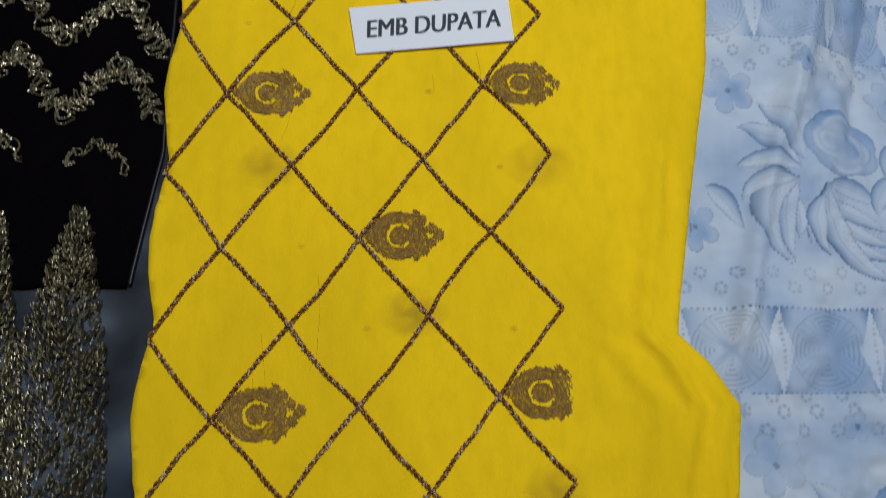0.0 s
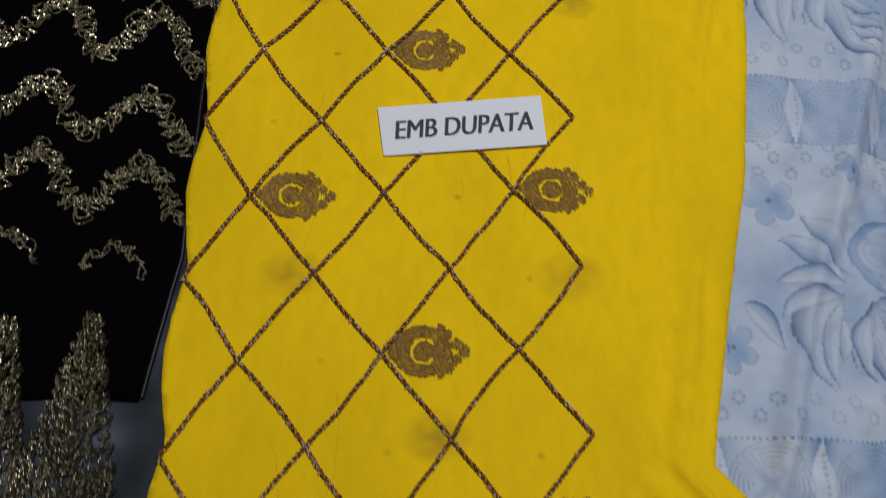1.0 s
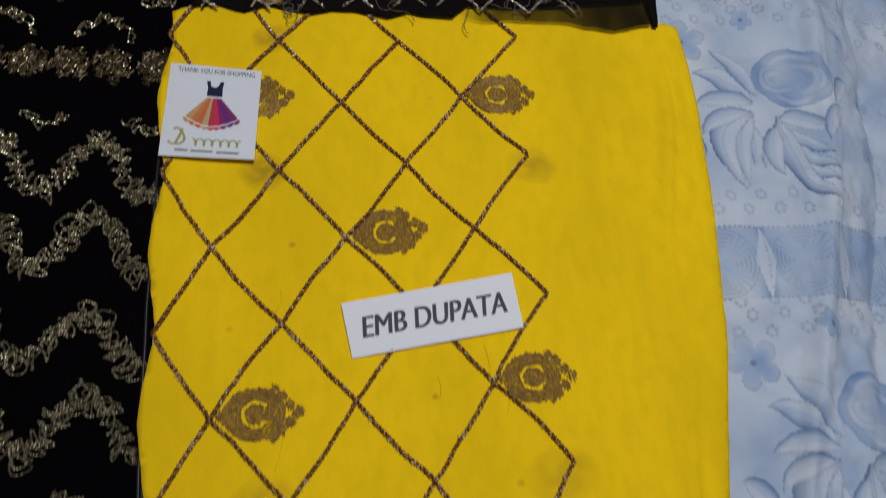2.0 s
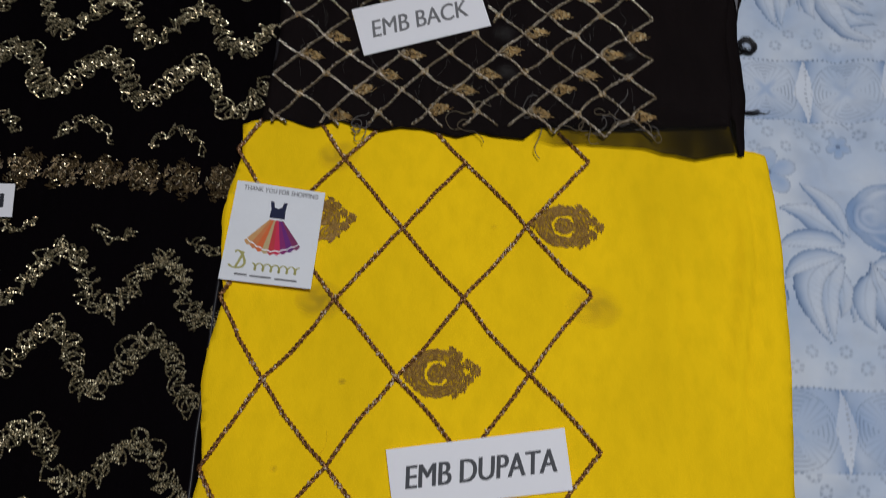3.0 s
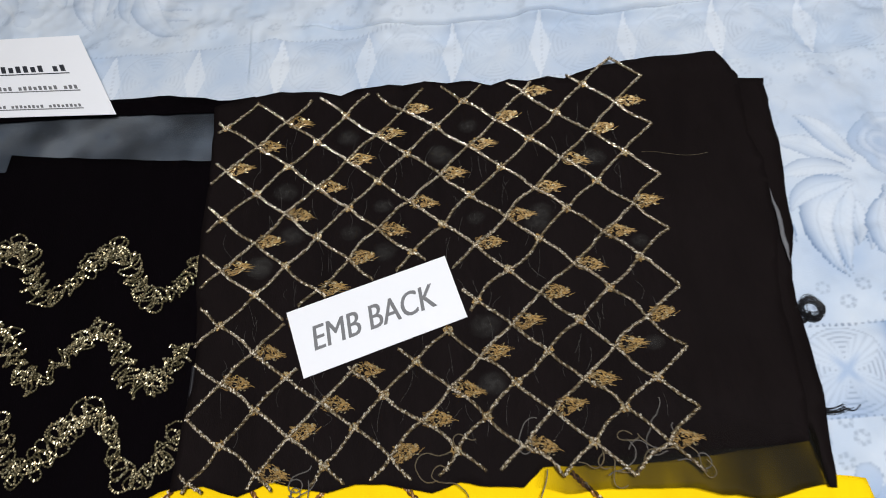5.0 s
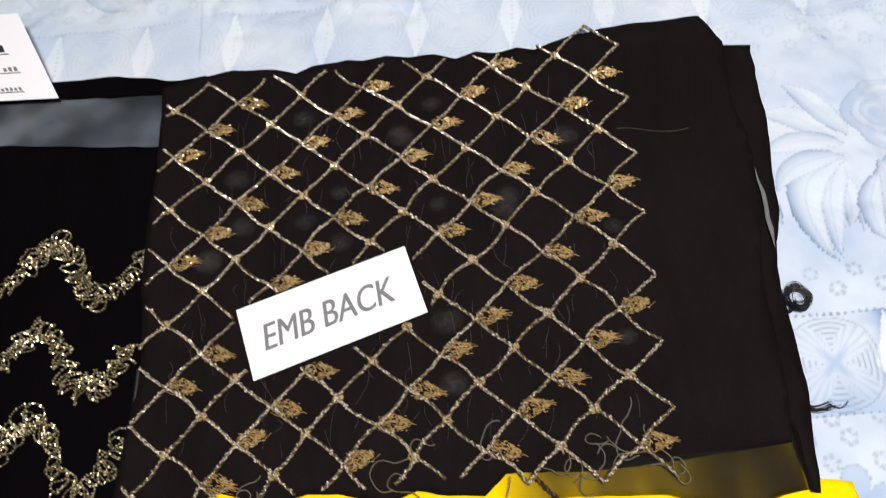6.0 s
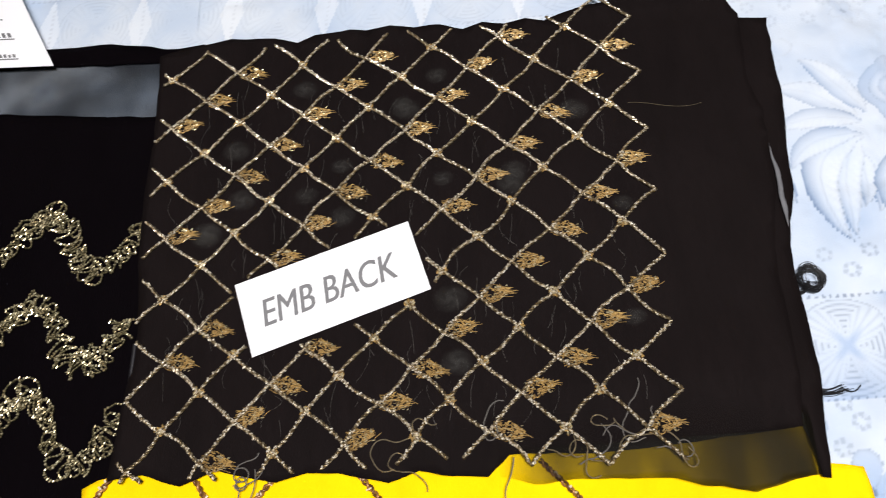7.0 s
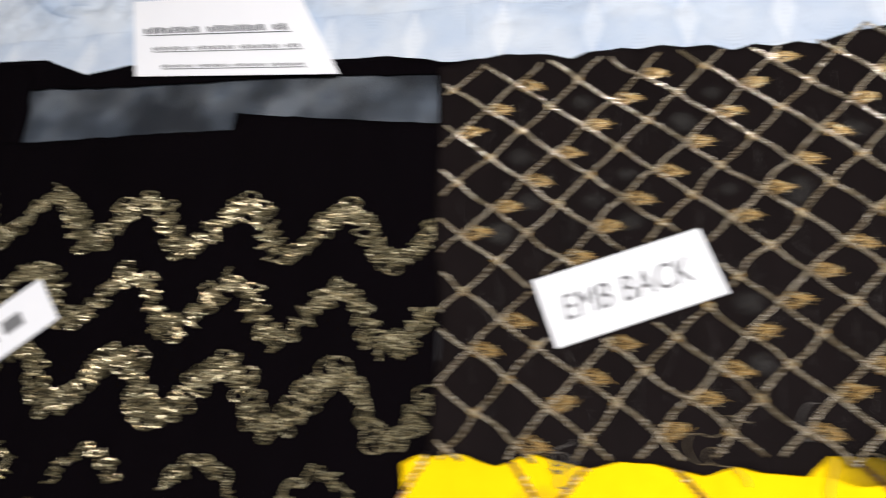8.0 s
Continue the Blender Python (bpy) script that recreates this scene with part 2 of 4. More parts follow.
def braid(points, height, gap, radius, pitch, seed=0, loose=0.0, sparkle=0.5):
    """Two strands twisted round one another along a line on the cloth, with painted glints."""
    pts = np.array(points, float)
    seg = np.linalg.norm(np.diff(pts, axis=0), axis=1)
    s = np.concatenate([[0], np.cumsum(seg)])
    u = np.arange(0, s[-1], pitch / 7)
    x, y = np.interp(u, s, pts[:, 0]), np.interp(u, s, pts[:, 1])
    x = x + loose * vnoise(x + seed, y, 60, seed + 5)
    y = y + loose * vnoise(x, y + seed, 60, seed + 6)
    c = np.stack([x, y, height(x, y) + gap + radius], 1)
    t = np.gradient(c[:, :2], axis=0)
    t /= np.linalg.norm(t, axis=1)[:, None] + 1e-12
    nrm = np.column_stack([-t[:, 1], t[:, 0], np.zeros(len(t))])
    phase = 2 * np.pi * u / pitch + 1.5 * vnoise(u, u * 0, 70, seed)
    out = []
    for k in (0, np.pi):
        w = gap * (1 + 0.25 * vnoise(u, u * 0 + k, 150, seed + 1))
        p = c + nrm * (w * np.cos(phase + k))[:, None] + np.array([0, 0, 1.0]) * (gap * np.sin(phase + k))[:, None]
        out.append(tube(p, radius, 5))
    # pale slivers across the strands stand in for glints
    g = np.random.RandomState(seed + 900)
    pick = np.arange(2, len(c) - 2, 2)
    pick = pick[g.rand(len(pick)) < sparkle * (0.75 + 0.6 * vnoise(u[pick], u[pick] * 0, 40, seed + 2))]
    ang = np.arctan2(t[pick, 1], t[pick, 0]) + 0.9 + 0.45 * g.randn(len(pick))
    off = g.uniform(-0.6, 0.6, len(pick))[:, None] * (gap + radius) * nrm[pick, :2]
    out.append(stitches(c[pick, 0] + off[:, 0], c[pick, 1] + off[:, 1], ang, pitch * g.uniform(0.22, 0.48, len(pick)), radius * g.uniform(0.40, 0.85, len(pick)), c[pick, 2] + gap * 0.7 + radius * 0.5))
    v, f = joined(out)
    return v, f, [0] * len(out[0][1]) + [1] * len(out[1][1]) + [2] * len(out[2][1])


def stitches(x, y, ang, length, radius, z):
    """Short raised stitches, each a small three-sided bar."""
    x, y, ang = np.asarray(x), np.asarray(y), np.asarray(ang)
    n = len(x)
    length, radius, z = np.broadcast_to(length, n), np.broadcast_to(radius, n), np.broadcast_to(z, n)
    d = np.column_stack([np.cos(ang), np.sin(ang)])
    q = np.column_stack([-d[:, 1], d[:, 0]])
    v = np.zeros((n, 6, 3))
    for e, sgn in ((0, -0.5), (3, 0.5)):
        c = np.column_stack([x, y]) + d * (sgn * length)[:, None]
        v[:, e, :2], v[:, e, 2] = c - q * radius[:, None], z
        v[:, e + 1, :2], v[:, e + 1, 2] = c + q * radius[:, None], z
        v[:, e + 2, :2], v[:, e + 2, 2] = c * 0.8 + np.column_stack([x, y]) * 0.2, z + 0.55 * radius
    f = np.array([[0, 1, 4, 3], [1, 2, 5, 4], [2, 0, 3, 5]])
    faces = (np.arange(n)[:, None, None] * 6 + f[None]).reshape(-1, 4)
    ends = (np.arange(n)[:, None, None] * 6 + np.array([[2, 1, 0], [3, 4, 5]])[None]).reshape(-1, 3)
    return v.reshape(-1, 3), [tuple(q2) for q2 in faces.tolist()] + [tuple(q2) for q2 in ends.tolist()]


def empty(name, at, label, category, group=""):
    ob = new(name)
    ob.location = at
    return tagged(ob, label, category, group)


# ---- the room, out of sight ----


def slab(name, x0, x1, y0, y1, z0, z1, mat):
    v = [(x, y, z) for z in (z0, z1) for x, y in ((x0, y0), (x1, y0), (x1, y1), (x0, y1))]
    f = [(3, 2, 1, 0), (4, 5, 6, 7), (0, 1, 5, 4), (1, 2, 6, 5), (2, 3, 7, 6), (3, 0, 4, 7)]
    return tagged(part(name, v, f, mat), kind="structure")


slab("floor", -2.6, 2.6, -2.2, 3.0, -0.17, -0.07, FLOOR)
slab("ceiling", -2.6, 2.6, -2.2, 3.0, 2.4, 2.5, WALL)
slab("wall_west", -2.7, -2.6, -2.2, 3.0, -0.07, 2.4, WALL)
slab("wall_east", 2.6, 2.7, -2.2, 3.0, -0.07, 2.4, WALL)
slab("wall_south", -2.6, 2.6, -2.3, -2.2, -0.07, 2.4, WALL)
slab("wall_north", -2.6, 2.6, 3.0, 3.1, -0.07, 2.4, WALL)

# ---- printed bed sheet ----
PERIOD, BAND, FOOT, STEP = 0.348, 0.074, 0.792, 0.0865


def dye(gx, gy):
    """Blue wash, grey line and white reserve of the print: bands with darts and circles, leaf scrolls, roses and dots."""
    x, y = np.meshgrid(gx, gy)
    wob = 0.0015 * vnoise(x, y, 25, 31)
    x, y = x + wob, y + 0.0015 * vnoise(x, y, 25, 32)
    v = (y - FOOT) % PERIOD
    sx = x - 0.063 * (y - FOOT)
    blue = np.where(v < BAND, 0.26 + 0.26 * vnoise(x, y, 18, 3), 0.08 + 0.20 * vnoise(x, y, 22, 4))
    line = 0.10 * np.clip(vnoise(x, y, 55, 5), 0, 1)
    white = np.zeros_like(x)
    for v0 in (0.0, BAND):
        dv = v - v0
        dx = (x % 0.0052) - 0.0026
        line = np.maximum(line, 0.55 * ((dx * dx + dv * dv) < 0.0013 ** 2))
    # darts: a white blade with a dotted spine, blue shade on both sides
    dx, dv = sx - 0.326 - STEP * np.round((sx - 0.326) / STEP), v - BAND / 2
    band = v < BAND
    blade = np.abs(dx) / 0.011 + np.abs(dv) / 0.038
    inside = band & (blade < 1)
    shade = np.exp(-np.clip(np.abs(dx) - 0.009 * (1 - np.abs(dv) / 0.038), 0, 1) / 0.010) * (0.25 + 0.75 * (np.abs(dv) / 0.037) ** 1.5)
    blue = np.where(band & ~inside, np.maximum(blue, 0.8 * shade), blue)
    line = np.where(band & ~inside, np.maximum(line, 0.42 * shade ** 2), line)
    white = np.where(inside, 0.34, white)
    line = np.where(inside & (np.abs(dx - 0.002) < 0.0011) & ((v % 0.005) < 0.0024), 0.6, line)
    # circles of petals between the darts
    dx = dx - STEP / 2 * np.sign(dx)
    r, th = np.hypot(dx, dv), np.arctan2(dv, dx)
    ring = band & (r < 0.035)
    petal = np.abs(np.sin(2 * th)) ** 0.6 * 0.034
    arcs = 0.5 + 0.5 * np.sin(2 * np.pi * r / 0.0042)
    rays = 0.5 + 0.5 * np.sin(th * 30)
    line = np.where(ring & (r > petal), np.maximum(line, 0.34 * arcs ** 2), line)
    line = np.where(ring & (r <= petal), np.maximum(line, 0.25 * rays ** 3 * (r / 0.036)), line)
    star = 0.004 + 0.012 * np.abs(np.sin(2 * th)) ** 5
    blue = np.where(band, np.maximum(blue, 0.38 * np.clip(1.3 - r / (star + 0.004), 0, 1)), blue)
    # rings of dots
    for vv, shift in ((0.093, 0.0), (0.107, 0.016), (0.318, 0.008), (0.334, 0.024), (0.347, 0.0)):
        dx = ((x + shift) % 0.032) - 0.016
        rr = np.hypot(dx, v - vv)
        a = np.arctan2(v - vv, dx)
        line = np.maximum(line, 0.34 * ((rr > 0.003) & (rr < 0.0062)) * (0.35 + 0.65 * (np.sin(6 * a) > 0)))

    def around(cx, cy, size):
        i0, i1 = np.searchsorted(gx, [cx - size, cx + size])
        j0, j1 = np.searchsorted(gy, [cy - size, cy + size])
        return slice(j0, j1), slice(i0, i1)

    def blade(p0, p1, p2, w, lean=1, dark=0.6):
        """A pointed leaf lobe along a bent rib: inked outline, shade on one side, hatching on the other."""
        t = np.linspace(0, 1, 36)[:, None]
        rib = (1 - t) ** 2 * np.array(p0) + 2 * t * (1 - t) * np.array(p1) + t * t * np.array(p2)
        mid, size = (rib.min(0) + rib.max(0)) / 2, np.ptp(rib, axis=0).max() / 2 + 1.4 * w + 0.002
        s = around(mid[0], mid[1], size)
        px, py = x[s], y[s]
        if px.size == 0:
            return
        d2 = (px[..., None] - rib[:, 0]) ** 2 + (py[..., None] - rib[:, 1]) ** 2
        k = d2.argmin(-1)
        tan = np.gradient(rib, axis=0)
        tan /= np.linalg.norm(tan, axis=1)[:, None]
        off = tan[k, 0] * (py - rib[k, 1]) - tan[k, 1] * (px - rib[k, 0])
        along = k / 35
        half = 1.4 * w * np.clip(np.sin(np.pi * np.clip(along, 0.02, 0.985) ** 0.8), 0, 1) ** 0.75 + 1e-5
        q = lean * off / half
        on = (np.abs(q) < 1) & (d2.min(-1) < (half * 1.02) ** 2)
        rim = np.exp(-(1 - np.abs(q)) * half / 0.0012)
        shade = np.clip(q, 0, 1) ** 1.3
        hatch = (0.5 + 0.5 * np.sin(along * 75 + 7 * q)) ** 2 * np.clip(-q, 0, 1)
        spine = np.exp(-(q * half / 0.0009) ** 2)
        line[s] = np.where(on, dark * np.clip(0.75 * rim + 0.62 * shade + 0.34 * hatch + 0.35 * spine, 0, 1), line[s])
        blue[s] = np.where(on, 0.14 + 0.50 * shade + 0.15 * rim, blue[s])
        white[s] = np.where(on, 0.32 * np.clip(-q, 0, 1) * (1 - rim), white[s])

    def rose(cx, cy, rad):
        """A full rose: a dark cup with a pale eye and overlapping petals."""
        s = around(cx, cy, rad * 1.3)
        px, py = x[s] - cx, (y[s] - cy) * 1.2
        if px.size == 0:
            return
        rr, a = np.hypot(px, py), np.arctan2(py, px)
        edge = rad * (0.94 + 0.10 * np.abs(np.sin(2.5 * a + 0.4)))
        on = rr < edge
        blue[s] = np.where(on, 0.34 + 0.30 * vnoise(x[s], y[s], 45, 23) + 0.25 * (rr / edge) ** 2, blue[s])
        line[s] = np.where(on, np.maximum(0.12, 0.40 * np.exp(-(edge - rr) / 0.0025)), line[s])
        for ex, ey, er, start, span in ((-0.35, 0.05, 0.34, 0.6, 4.6), (-0.30, 0.05, 0.55, 1.8, 3.6), (0.05, 0.0, 0.66, -1.4, 2.8), (0.30, -0.05, 0.55, -1.6, 2.6), (0.0, -0.35, 0.60, 3.3, 2.6), (0.05, 0.30, 0.62, 0.3, 2.4)):
            qx, qy = px - ex * rad, py - ey * rad
            r2, a2 = np.hypot(qx, qy), (np.arctan2(qy, qx) - start) % (2 * np.pi)
            depth = (er * rad - r2) / (0.34 * rad)
            petal = on & (a2 < span) & (depth > 0) & (depth < 1)
            taper = np.clip(np.sin(np.pi * np.clip(a2 / span, 0, 1)), 0, 1) ** 0.5
            line[s] = np.where(petal, np.maximum(line[s], 0.46 * taper * np.exp(-depth * 0.34 * rad / 0.0013)), line[s])
            white[s] = np.where(petal, np.maximum(white[s], 0.30 * taper * np.clip(1 - np.abs(depth - 0.35) / 0.3, 0, 1)), white[s])
            blue[s] = np.where(petal, blue[s] + 0.22 * taper * np.clip(depth - 0.5, 0, 1), blue[s])

    def flower(cx, cy, rad, turn):
        s = around(cx, cy, rad * 1.1)
        px, py = x[s] - cx, y[s] - cy
        if px.size == 0:
            return
        rr, a = np.hypot(px, py), np.arctan2(py, px) + turn
        edge = rad * (0.50 + 0.50 * np.abs(np.cos(2.5 * a)) ** 0.7)
        on = rr < edge
        blue[s] = np.where(on, 0.22 + 0.50 * (1 - (rr / edge) ** 2) * (0.6 + 0.4 * vnoise(x[s], y[s], 90, 24)), blue[s])
        line[s] = np.where(on, np.maximum(0.38 * np.exp(-(edge - rr) / 0.0016), np.maximum(0.22 * np.exp(-np.abs(np.cos(2.5 * a)) * rr / 0.001), 0.6 * (rr < 0.0025))), line[s])

    # feathered scrolls between the leaves
    cloud = np.clip(1.6 * vnoise(x, y, 13, 22) + 0.2, 0, 1) * np.clip((v - 0.10) / 0.03, 0, 1) * np.clip((0.34 - v) / 0.02, 0, 1)
    blue = np.maximum(blue, 0.34 * cloud)
    line = np.maximum(line, 0.10 * cloud * np.clip(vnoise(x, y, 120, 25), 0, 1))
    rng = np.random.RandomState(8)
    for n in range(-4, 4):
        for c in range(-5, 4):
            ox, oy = 0.347 + 4 * STEP * c + 0.004 * n, FOOT + PERIOD * n

            def lobe(ax, ay, bx, by, cx, cy, w, lean=1, dark=0.6):
                j = rng.uniform(-0.0015, 0.0015, 2)
                blade((ox + ax, oy + ay), (ox + bx + j[0], oy + by + j[1]), (ox + cx, oy + cy), w, lean, dark)

            # spray of pointed leaves beside the rose
            lobe(-0.008, 0.214, -0.030, 0.250, -0.064, 0.250, 0.0085, 1, 0.5)
            lobe(-0.008, 0.212, -0.040, 0.226, -0.070, 0.212, 0.0075, -1, 0.5)
            lobe(0.000, 0.222, -0.016, 0.262, -0.040, 0.276, 0.0075, 1, 0.42)
            # leaf hanging down on one side
            lobe(-0.010, 0.170, -0.004, 0.150, -0.012, 0.135, 0.0055, -1)
            lobe(-0.020, 0.185, -0.008, 0.165, -0.022, 0.140, 0.0060, -1)
            lobe(-0.012, 0.196, -0.036, 0.180, -0.030, 0.118, 0.0085, -1)
            lobe(-0.012, 0.198, -0.072, 0.186, -0.034, 0.116, 0.0105, -1, 0.7)
            lobe(-0.014, 0.200, -0.052, 0.204, -0.068, 0.178, 0.0070, -1, 0.5)
            # broad leaf sweeping down and out on the other
            lobe(0.016, 0.172, 0.034, 0.172, 0.066, 0.150, 0.0065, -1)
            lobe(0.012, 0.160, 0.034, 0.150, 0.072, 0.134, 0.0065, -1)
            lobe(0.014, 0.150, 0.030, 0.132, 0.070, 0.120, 0.0065, -1)
            lobe(0.018, 0.192, 0.006, 0.128, 0.062, 0.098, 0.0110, -1, 0.75)
            lobe(0.012, 0.182, -0.010, 0.155, 0.004, 0.124, 0.0070, -1, 0.6)
            lobe(0.020, 0.192, 0.050, 0.200, 0.074, 0.172, 0.0075, 1, 0.5)
            rose(ox + 0.045, oy + 0.240, 0.043)
            for fx, fy, rad in ((-0.068, 0.290, 0.027), (-0.115, 0.150, 0.024), (0.120, 0.300, 0.026), (-0.135, 0.232, 0.030), (0.135, 0.160, 0.022), (0.150, 0.235, 0.018), (-0.098, 0.335, 0.013), (0.010, 0.320, 0.014)):
                flower(ox + fx, oy + fy, rad, rng.uniform(0, 3))
            for px, py, side in ((-0.150, 0.180, 1), (0.095, 0.205, -1), (0.115, 0.245, -1), (-0.100, 0.190, 1)):
                lobe(px, py, px + 0.020 * side, py - 0.010, px + 0.030 * side, py - 0.040, 0.0070, side, 0.5)
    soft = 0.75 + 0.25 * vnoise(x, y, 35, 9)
    # print strongest at low y, weaker beyond 0.85 and again beyond 1.06
    print_depth = 1.55 - 0.78 * np.clip((y - 0.85) / 0.15, 0, 1) - 0.27 * np.clip((y - 1.06) / 0.08, 0, 1)
    return np.clip(blue * soft * print_depth, 0, 1), np.clip(line * soft * (0.12 + 0.85 * print_depth), 0, 1), np.clip(white, 0, 1)


def sheet_height(x, y):
    """Folds and wrinkles of the sheet; flat under the garments."""
    edge = np.interp(y, (-0.2, 0.08, 0.15, 0.3, 0.54, 0.75, 0.77, 1.0, 1.12, 1.15), (0.235, 0.24, 0.195, 0.227, 0.267, 0.272, 0.255, 0.283, 0.296, 0.28))
    open_ = np.clip((x - edge - 0.002) / 0.05, 0, 1) + np.clip((y - np.where(x < -0.2, 1.19, 1.15)) / 0.05, 0, 1)
    open_ = np.clip(open_, 0, 1)
    z = 0.0060 * vnoise(x, y * 0.6, 20, 11) + 0.0034 * vnoise(x, y, 46, 12) + 0.0012 * vnoise(x, y, 110, 13)
    fx = np.interp(y, (0.0, 0.1, 0.3, 0.42, 0.52, 0.61, 0.8, 1.2), (0.20, 0.235, 0.30, 0.347, 0.384, 0.41, 0.43, 0.44))
    z = z + 0.010 * np.exp(-((x - fx) / 0.011) ** 2) * np.clip(1.2 - y, 0, 1) ** 0.3 * (y < 1.2)
    z = z + 0.006 * np.exp(-((x - fx - 0.06) / 0.02) ** 2) * (y < 1.2)
    z = z - 0.7 * np.clip(x - fx - 0.012, 0, 0.07) * np.clip((0.95 - y) / 0.15, 0, 1) * np.clip((y - 0.25) / 0.2, 0, 1)
    fy = 1.213 + 0.16 * np.clip(-0.03 - x, 0, 1) + 0.35 * np.clip(x - 0.36, 0, 1) ** 1.5
    z = z + (0.009 * np.exp(-((y - fy) / 0.006) ** 2) - 0.014 * np.exp(-((y - fy - 0.004) / 0.0026) ** 2) * np.clip((0.30 - x) / 0.08, 0, 1)) * np.clip((x + 0.16) / 0.1, 0, 1)
    z = z + 0.012 * np.clip((y - fy) / 0.02, 0, 1) * np.clip((x + 0.16) / 0.1, 0, 1)
    z = z + 0.016 * vnoise(x, y, 17, 15) * np.clip((x - 0.27) / 0.1, 0, 1) * np.clip((y - 1.23) / 0.05, 0, 1)
    rim = np.minimum(np.minimum(x + 1.3, 1.2 - x), np.minimum(y + 0.7, 2.0 - y))
    return np.maximum(-0.0065 + z * open_ - 0.061 * np.clip(1 - rim / 0.25, 0, 1), -0.068)


def sheet_grids():
    fine = 0.0014
    yield np.arange(0.15, 0.58, fine), np.arange(-0.06, 1.44, fine)
    yield np.append(np.arange(-0.78, 0.15, fine), 0.15), np.arange(1.09, 1.44, fine)
    yield np.linspace(-0.78, 0.15, 20), np.linspace(-0.06, 1.09, 24)
    yield np.linspace(-1.3, -0.78, 9), np.linspace(-0.06, 1.44, 24)
    yield np.linspace(0.5788, 1.2, 30), np.linspace(-0.06, 1.44, 40)
    yield np.linspace(-1.3, 1.2, 40), np.linspace(-0.7, -0.06, 12)
    yield np.linspace(-1.3, 1.2, 60), np.linspace(1.4386, 2.0, 20)


def build_sheet():
    vs, fs, cols, n = [], [], [], 0
    for gx, gy in sheet_grids():
        x, y = np.meshgrid(gx, gy)
        z = sheet_height(x, y)
        vs.append(np.column_stack([x.ravel(), y.ravel(), z.ravel()]))
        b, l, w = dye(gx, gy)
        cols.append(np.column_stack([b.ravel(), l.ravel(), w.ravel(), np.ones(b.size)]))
        w_, h_ = len(gx), len(gy)
        i = (np.arange(h_ - 1)[:, None] * w_ + np.arange(w_ - 1)[None]).ravel() + n
        fs.append(np.column_stack([i, i + 1, i + w_ + 1, i + w_]))
        n += w_ * h_
    vs, fs, cols = np.concatenate(vs), np.concatenate(fs), np.concatenate(cols)
    me = bpy.data.meshes.new("bed_sheet")
    me.vertices.add(len(vs))
    me.vertices.foreach_set("co", vs.ravel())
    me.loops.add(fs.size)
    me.loops.foreach_set("vertex_index", fs.ravel().astype(np.int32))
    me.polygons.add(len(fs))
    me.polygons.foreach_set("loop_start", (np.arange(len(fs)) * 4).astype(np.int32))
    me.polygons.foreach_set("use_smooth", np.ones(len(fs), bool))
    me.update()
    me.validate()
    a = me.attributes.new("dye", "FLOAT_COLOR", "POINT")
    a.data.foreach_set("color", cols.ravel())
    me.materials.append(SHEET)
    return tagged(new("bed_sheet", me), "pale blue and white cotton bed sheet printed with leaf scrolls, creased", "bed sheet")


build_sheet()

# ---- front panel with its organza lining ----
rng = np.random.RandomState(4)


def front_z(x, y):
    tuck = np.clip((x + 0.264) / 0.010, 0, 1) * np.clip((0.80 - y) / 0.03, 0, 1)
    return -0.0025 + 0.0012 * vnoise(x, y, 14, 41) - 0.0022 * tuck


def lining_z(x, y):
    return -0.0050 + 0.0008 * vnoise(x, y, 18, 42) + 0.0015 * np.exp(-((y - 1.146) / 0.006) ** 2)


front = empty("velvet_cloth", (0, 0, 0), "black velvet shirt front with pale gold zigzag cord embroidery", "fabric panel")
ring = smoothed([(-0.225, 1.072), (-0.267, 1.075), (-0.424, 1.098), (-0.426, 1.079), (-0.632, 1.078), (-0.80, 1.085), (-0.80, 0.184), (-0.274, 0.187), (-0.264, 0.25), (-0.255, 0.317),
                 (-0.246, 0.45), (-0.238, 0.60), (-0.225, 0.74), (-0.222, 0.90)], 0.012, 0.0012, 3)
part("cloth", *cloth(ring, front_z, 0.010, 0.0010), BLACK, front, smooth=True)

lining = empty("organza_lining", (0, 0, 0), "sheer black organza lining showing beyond the front panel", "fabric panel")
ring = smoothed([(-0.19, 1.141), (-0.227, 1.142), (-0.276, 1.153), (-0.312, 1.155), (-0.328, 1.150), (-0.42, 1.158), (-0.54, 1.167), (-0.593, 1.159), (-0.643, 1.182),
                 (-0.80, 1.19), (-0.80, -0.12), (-0.21, -0.12), (-0.21, 0.5), (-0.19, 0.8)], 0.012, 0.0012, 5)
part("cloth", *cloth(ring, lining_z, 0.012, 0.0006), SHEER, lining, smooth=True)
ring = smoothed([(-0.19, 1.142), (-0.227, 1.143), (-0.276, 1.154), (-0.312, 1.156), (-0.42, 1.159), (-0.54, 1.168), (-0.593, 1.160), (-0.643, 1.183), (-0.80, 1.191),
                 (-0.80, 1.150), (-0.65, 1.145), (-0.54, 1.140), (-0.42, 1.138), (-0.33, 1.136), (-0.23, 1.128), (-0.19, 1.128)], 0.012, 0.0015, 6)
part("hem", *cloth(ring, lambda x, y: lining_z(x, y) + 0.0016, 0.010, 0.0008), BLACK, lining, "turned black top hem", smooth=True)
ring = smoothed([(-0.80, 1.19), (-0.655, 1.175), (-0.645, 1.12), (-0.64, 1.06), (-0.80, 1.06)], 0.012, 0.002, 7)
part("folded_corner", *cloth(ring, lambda x, y: lining_z(x, y) + 0.0026, 0.012, 0.0008), BLACK, lining, "folded black corner", smooth=True)

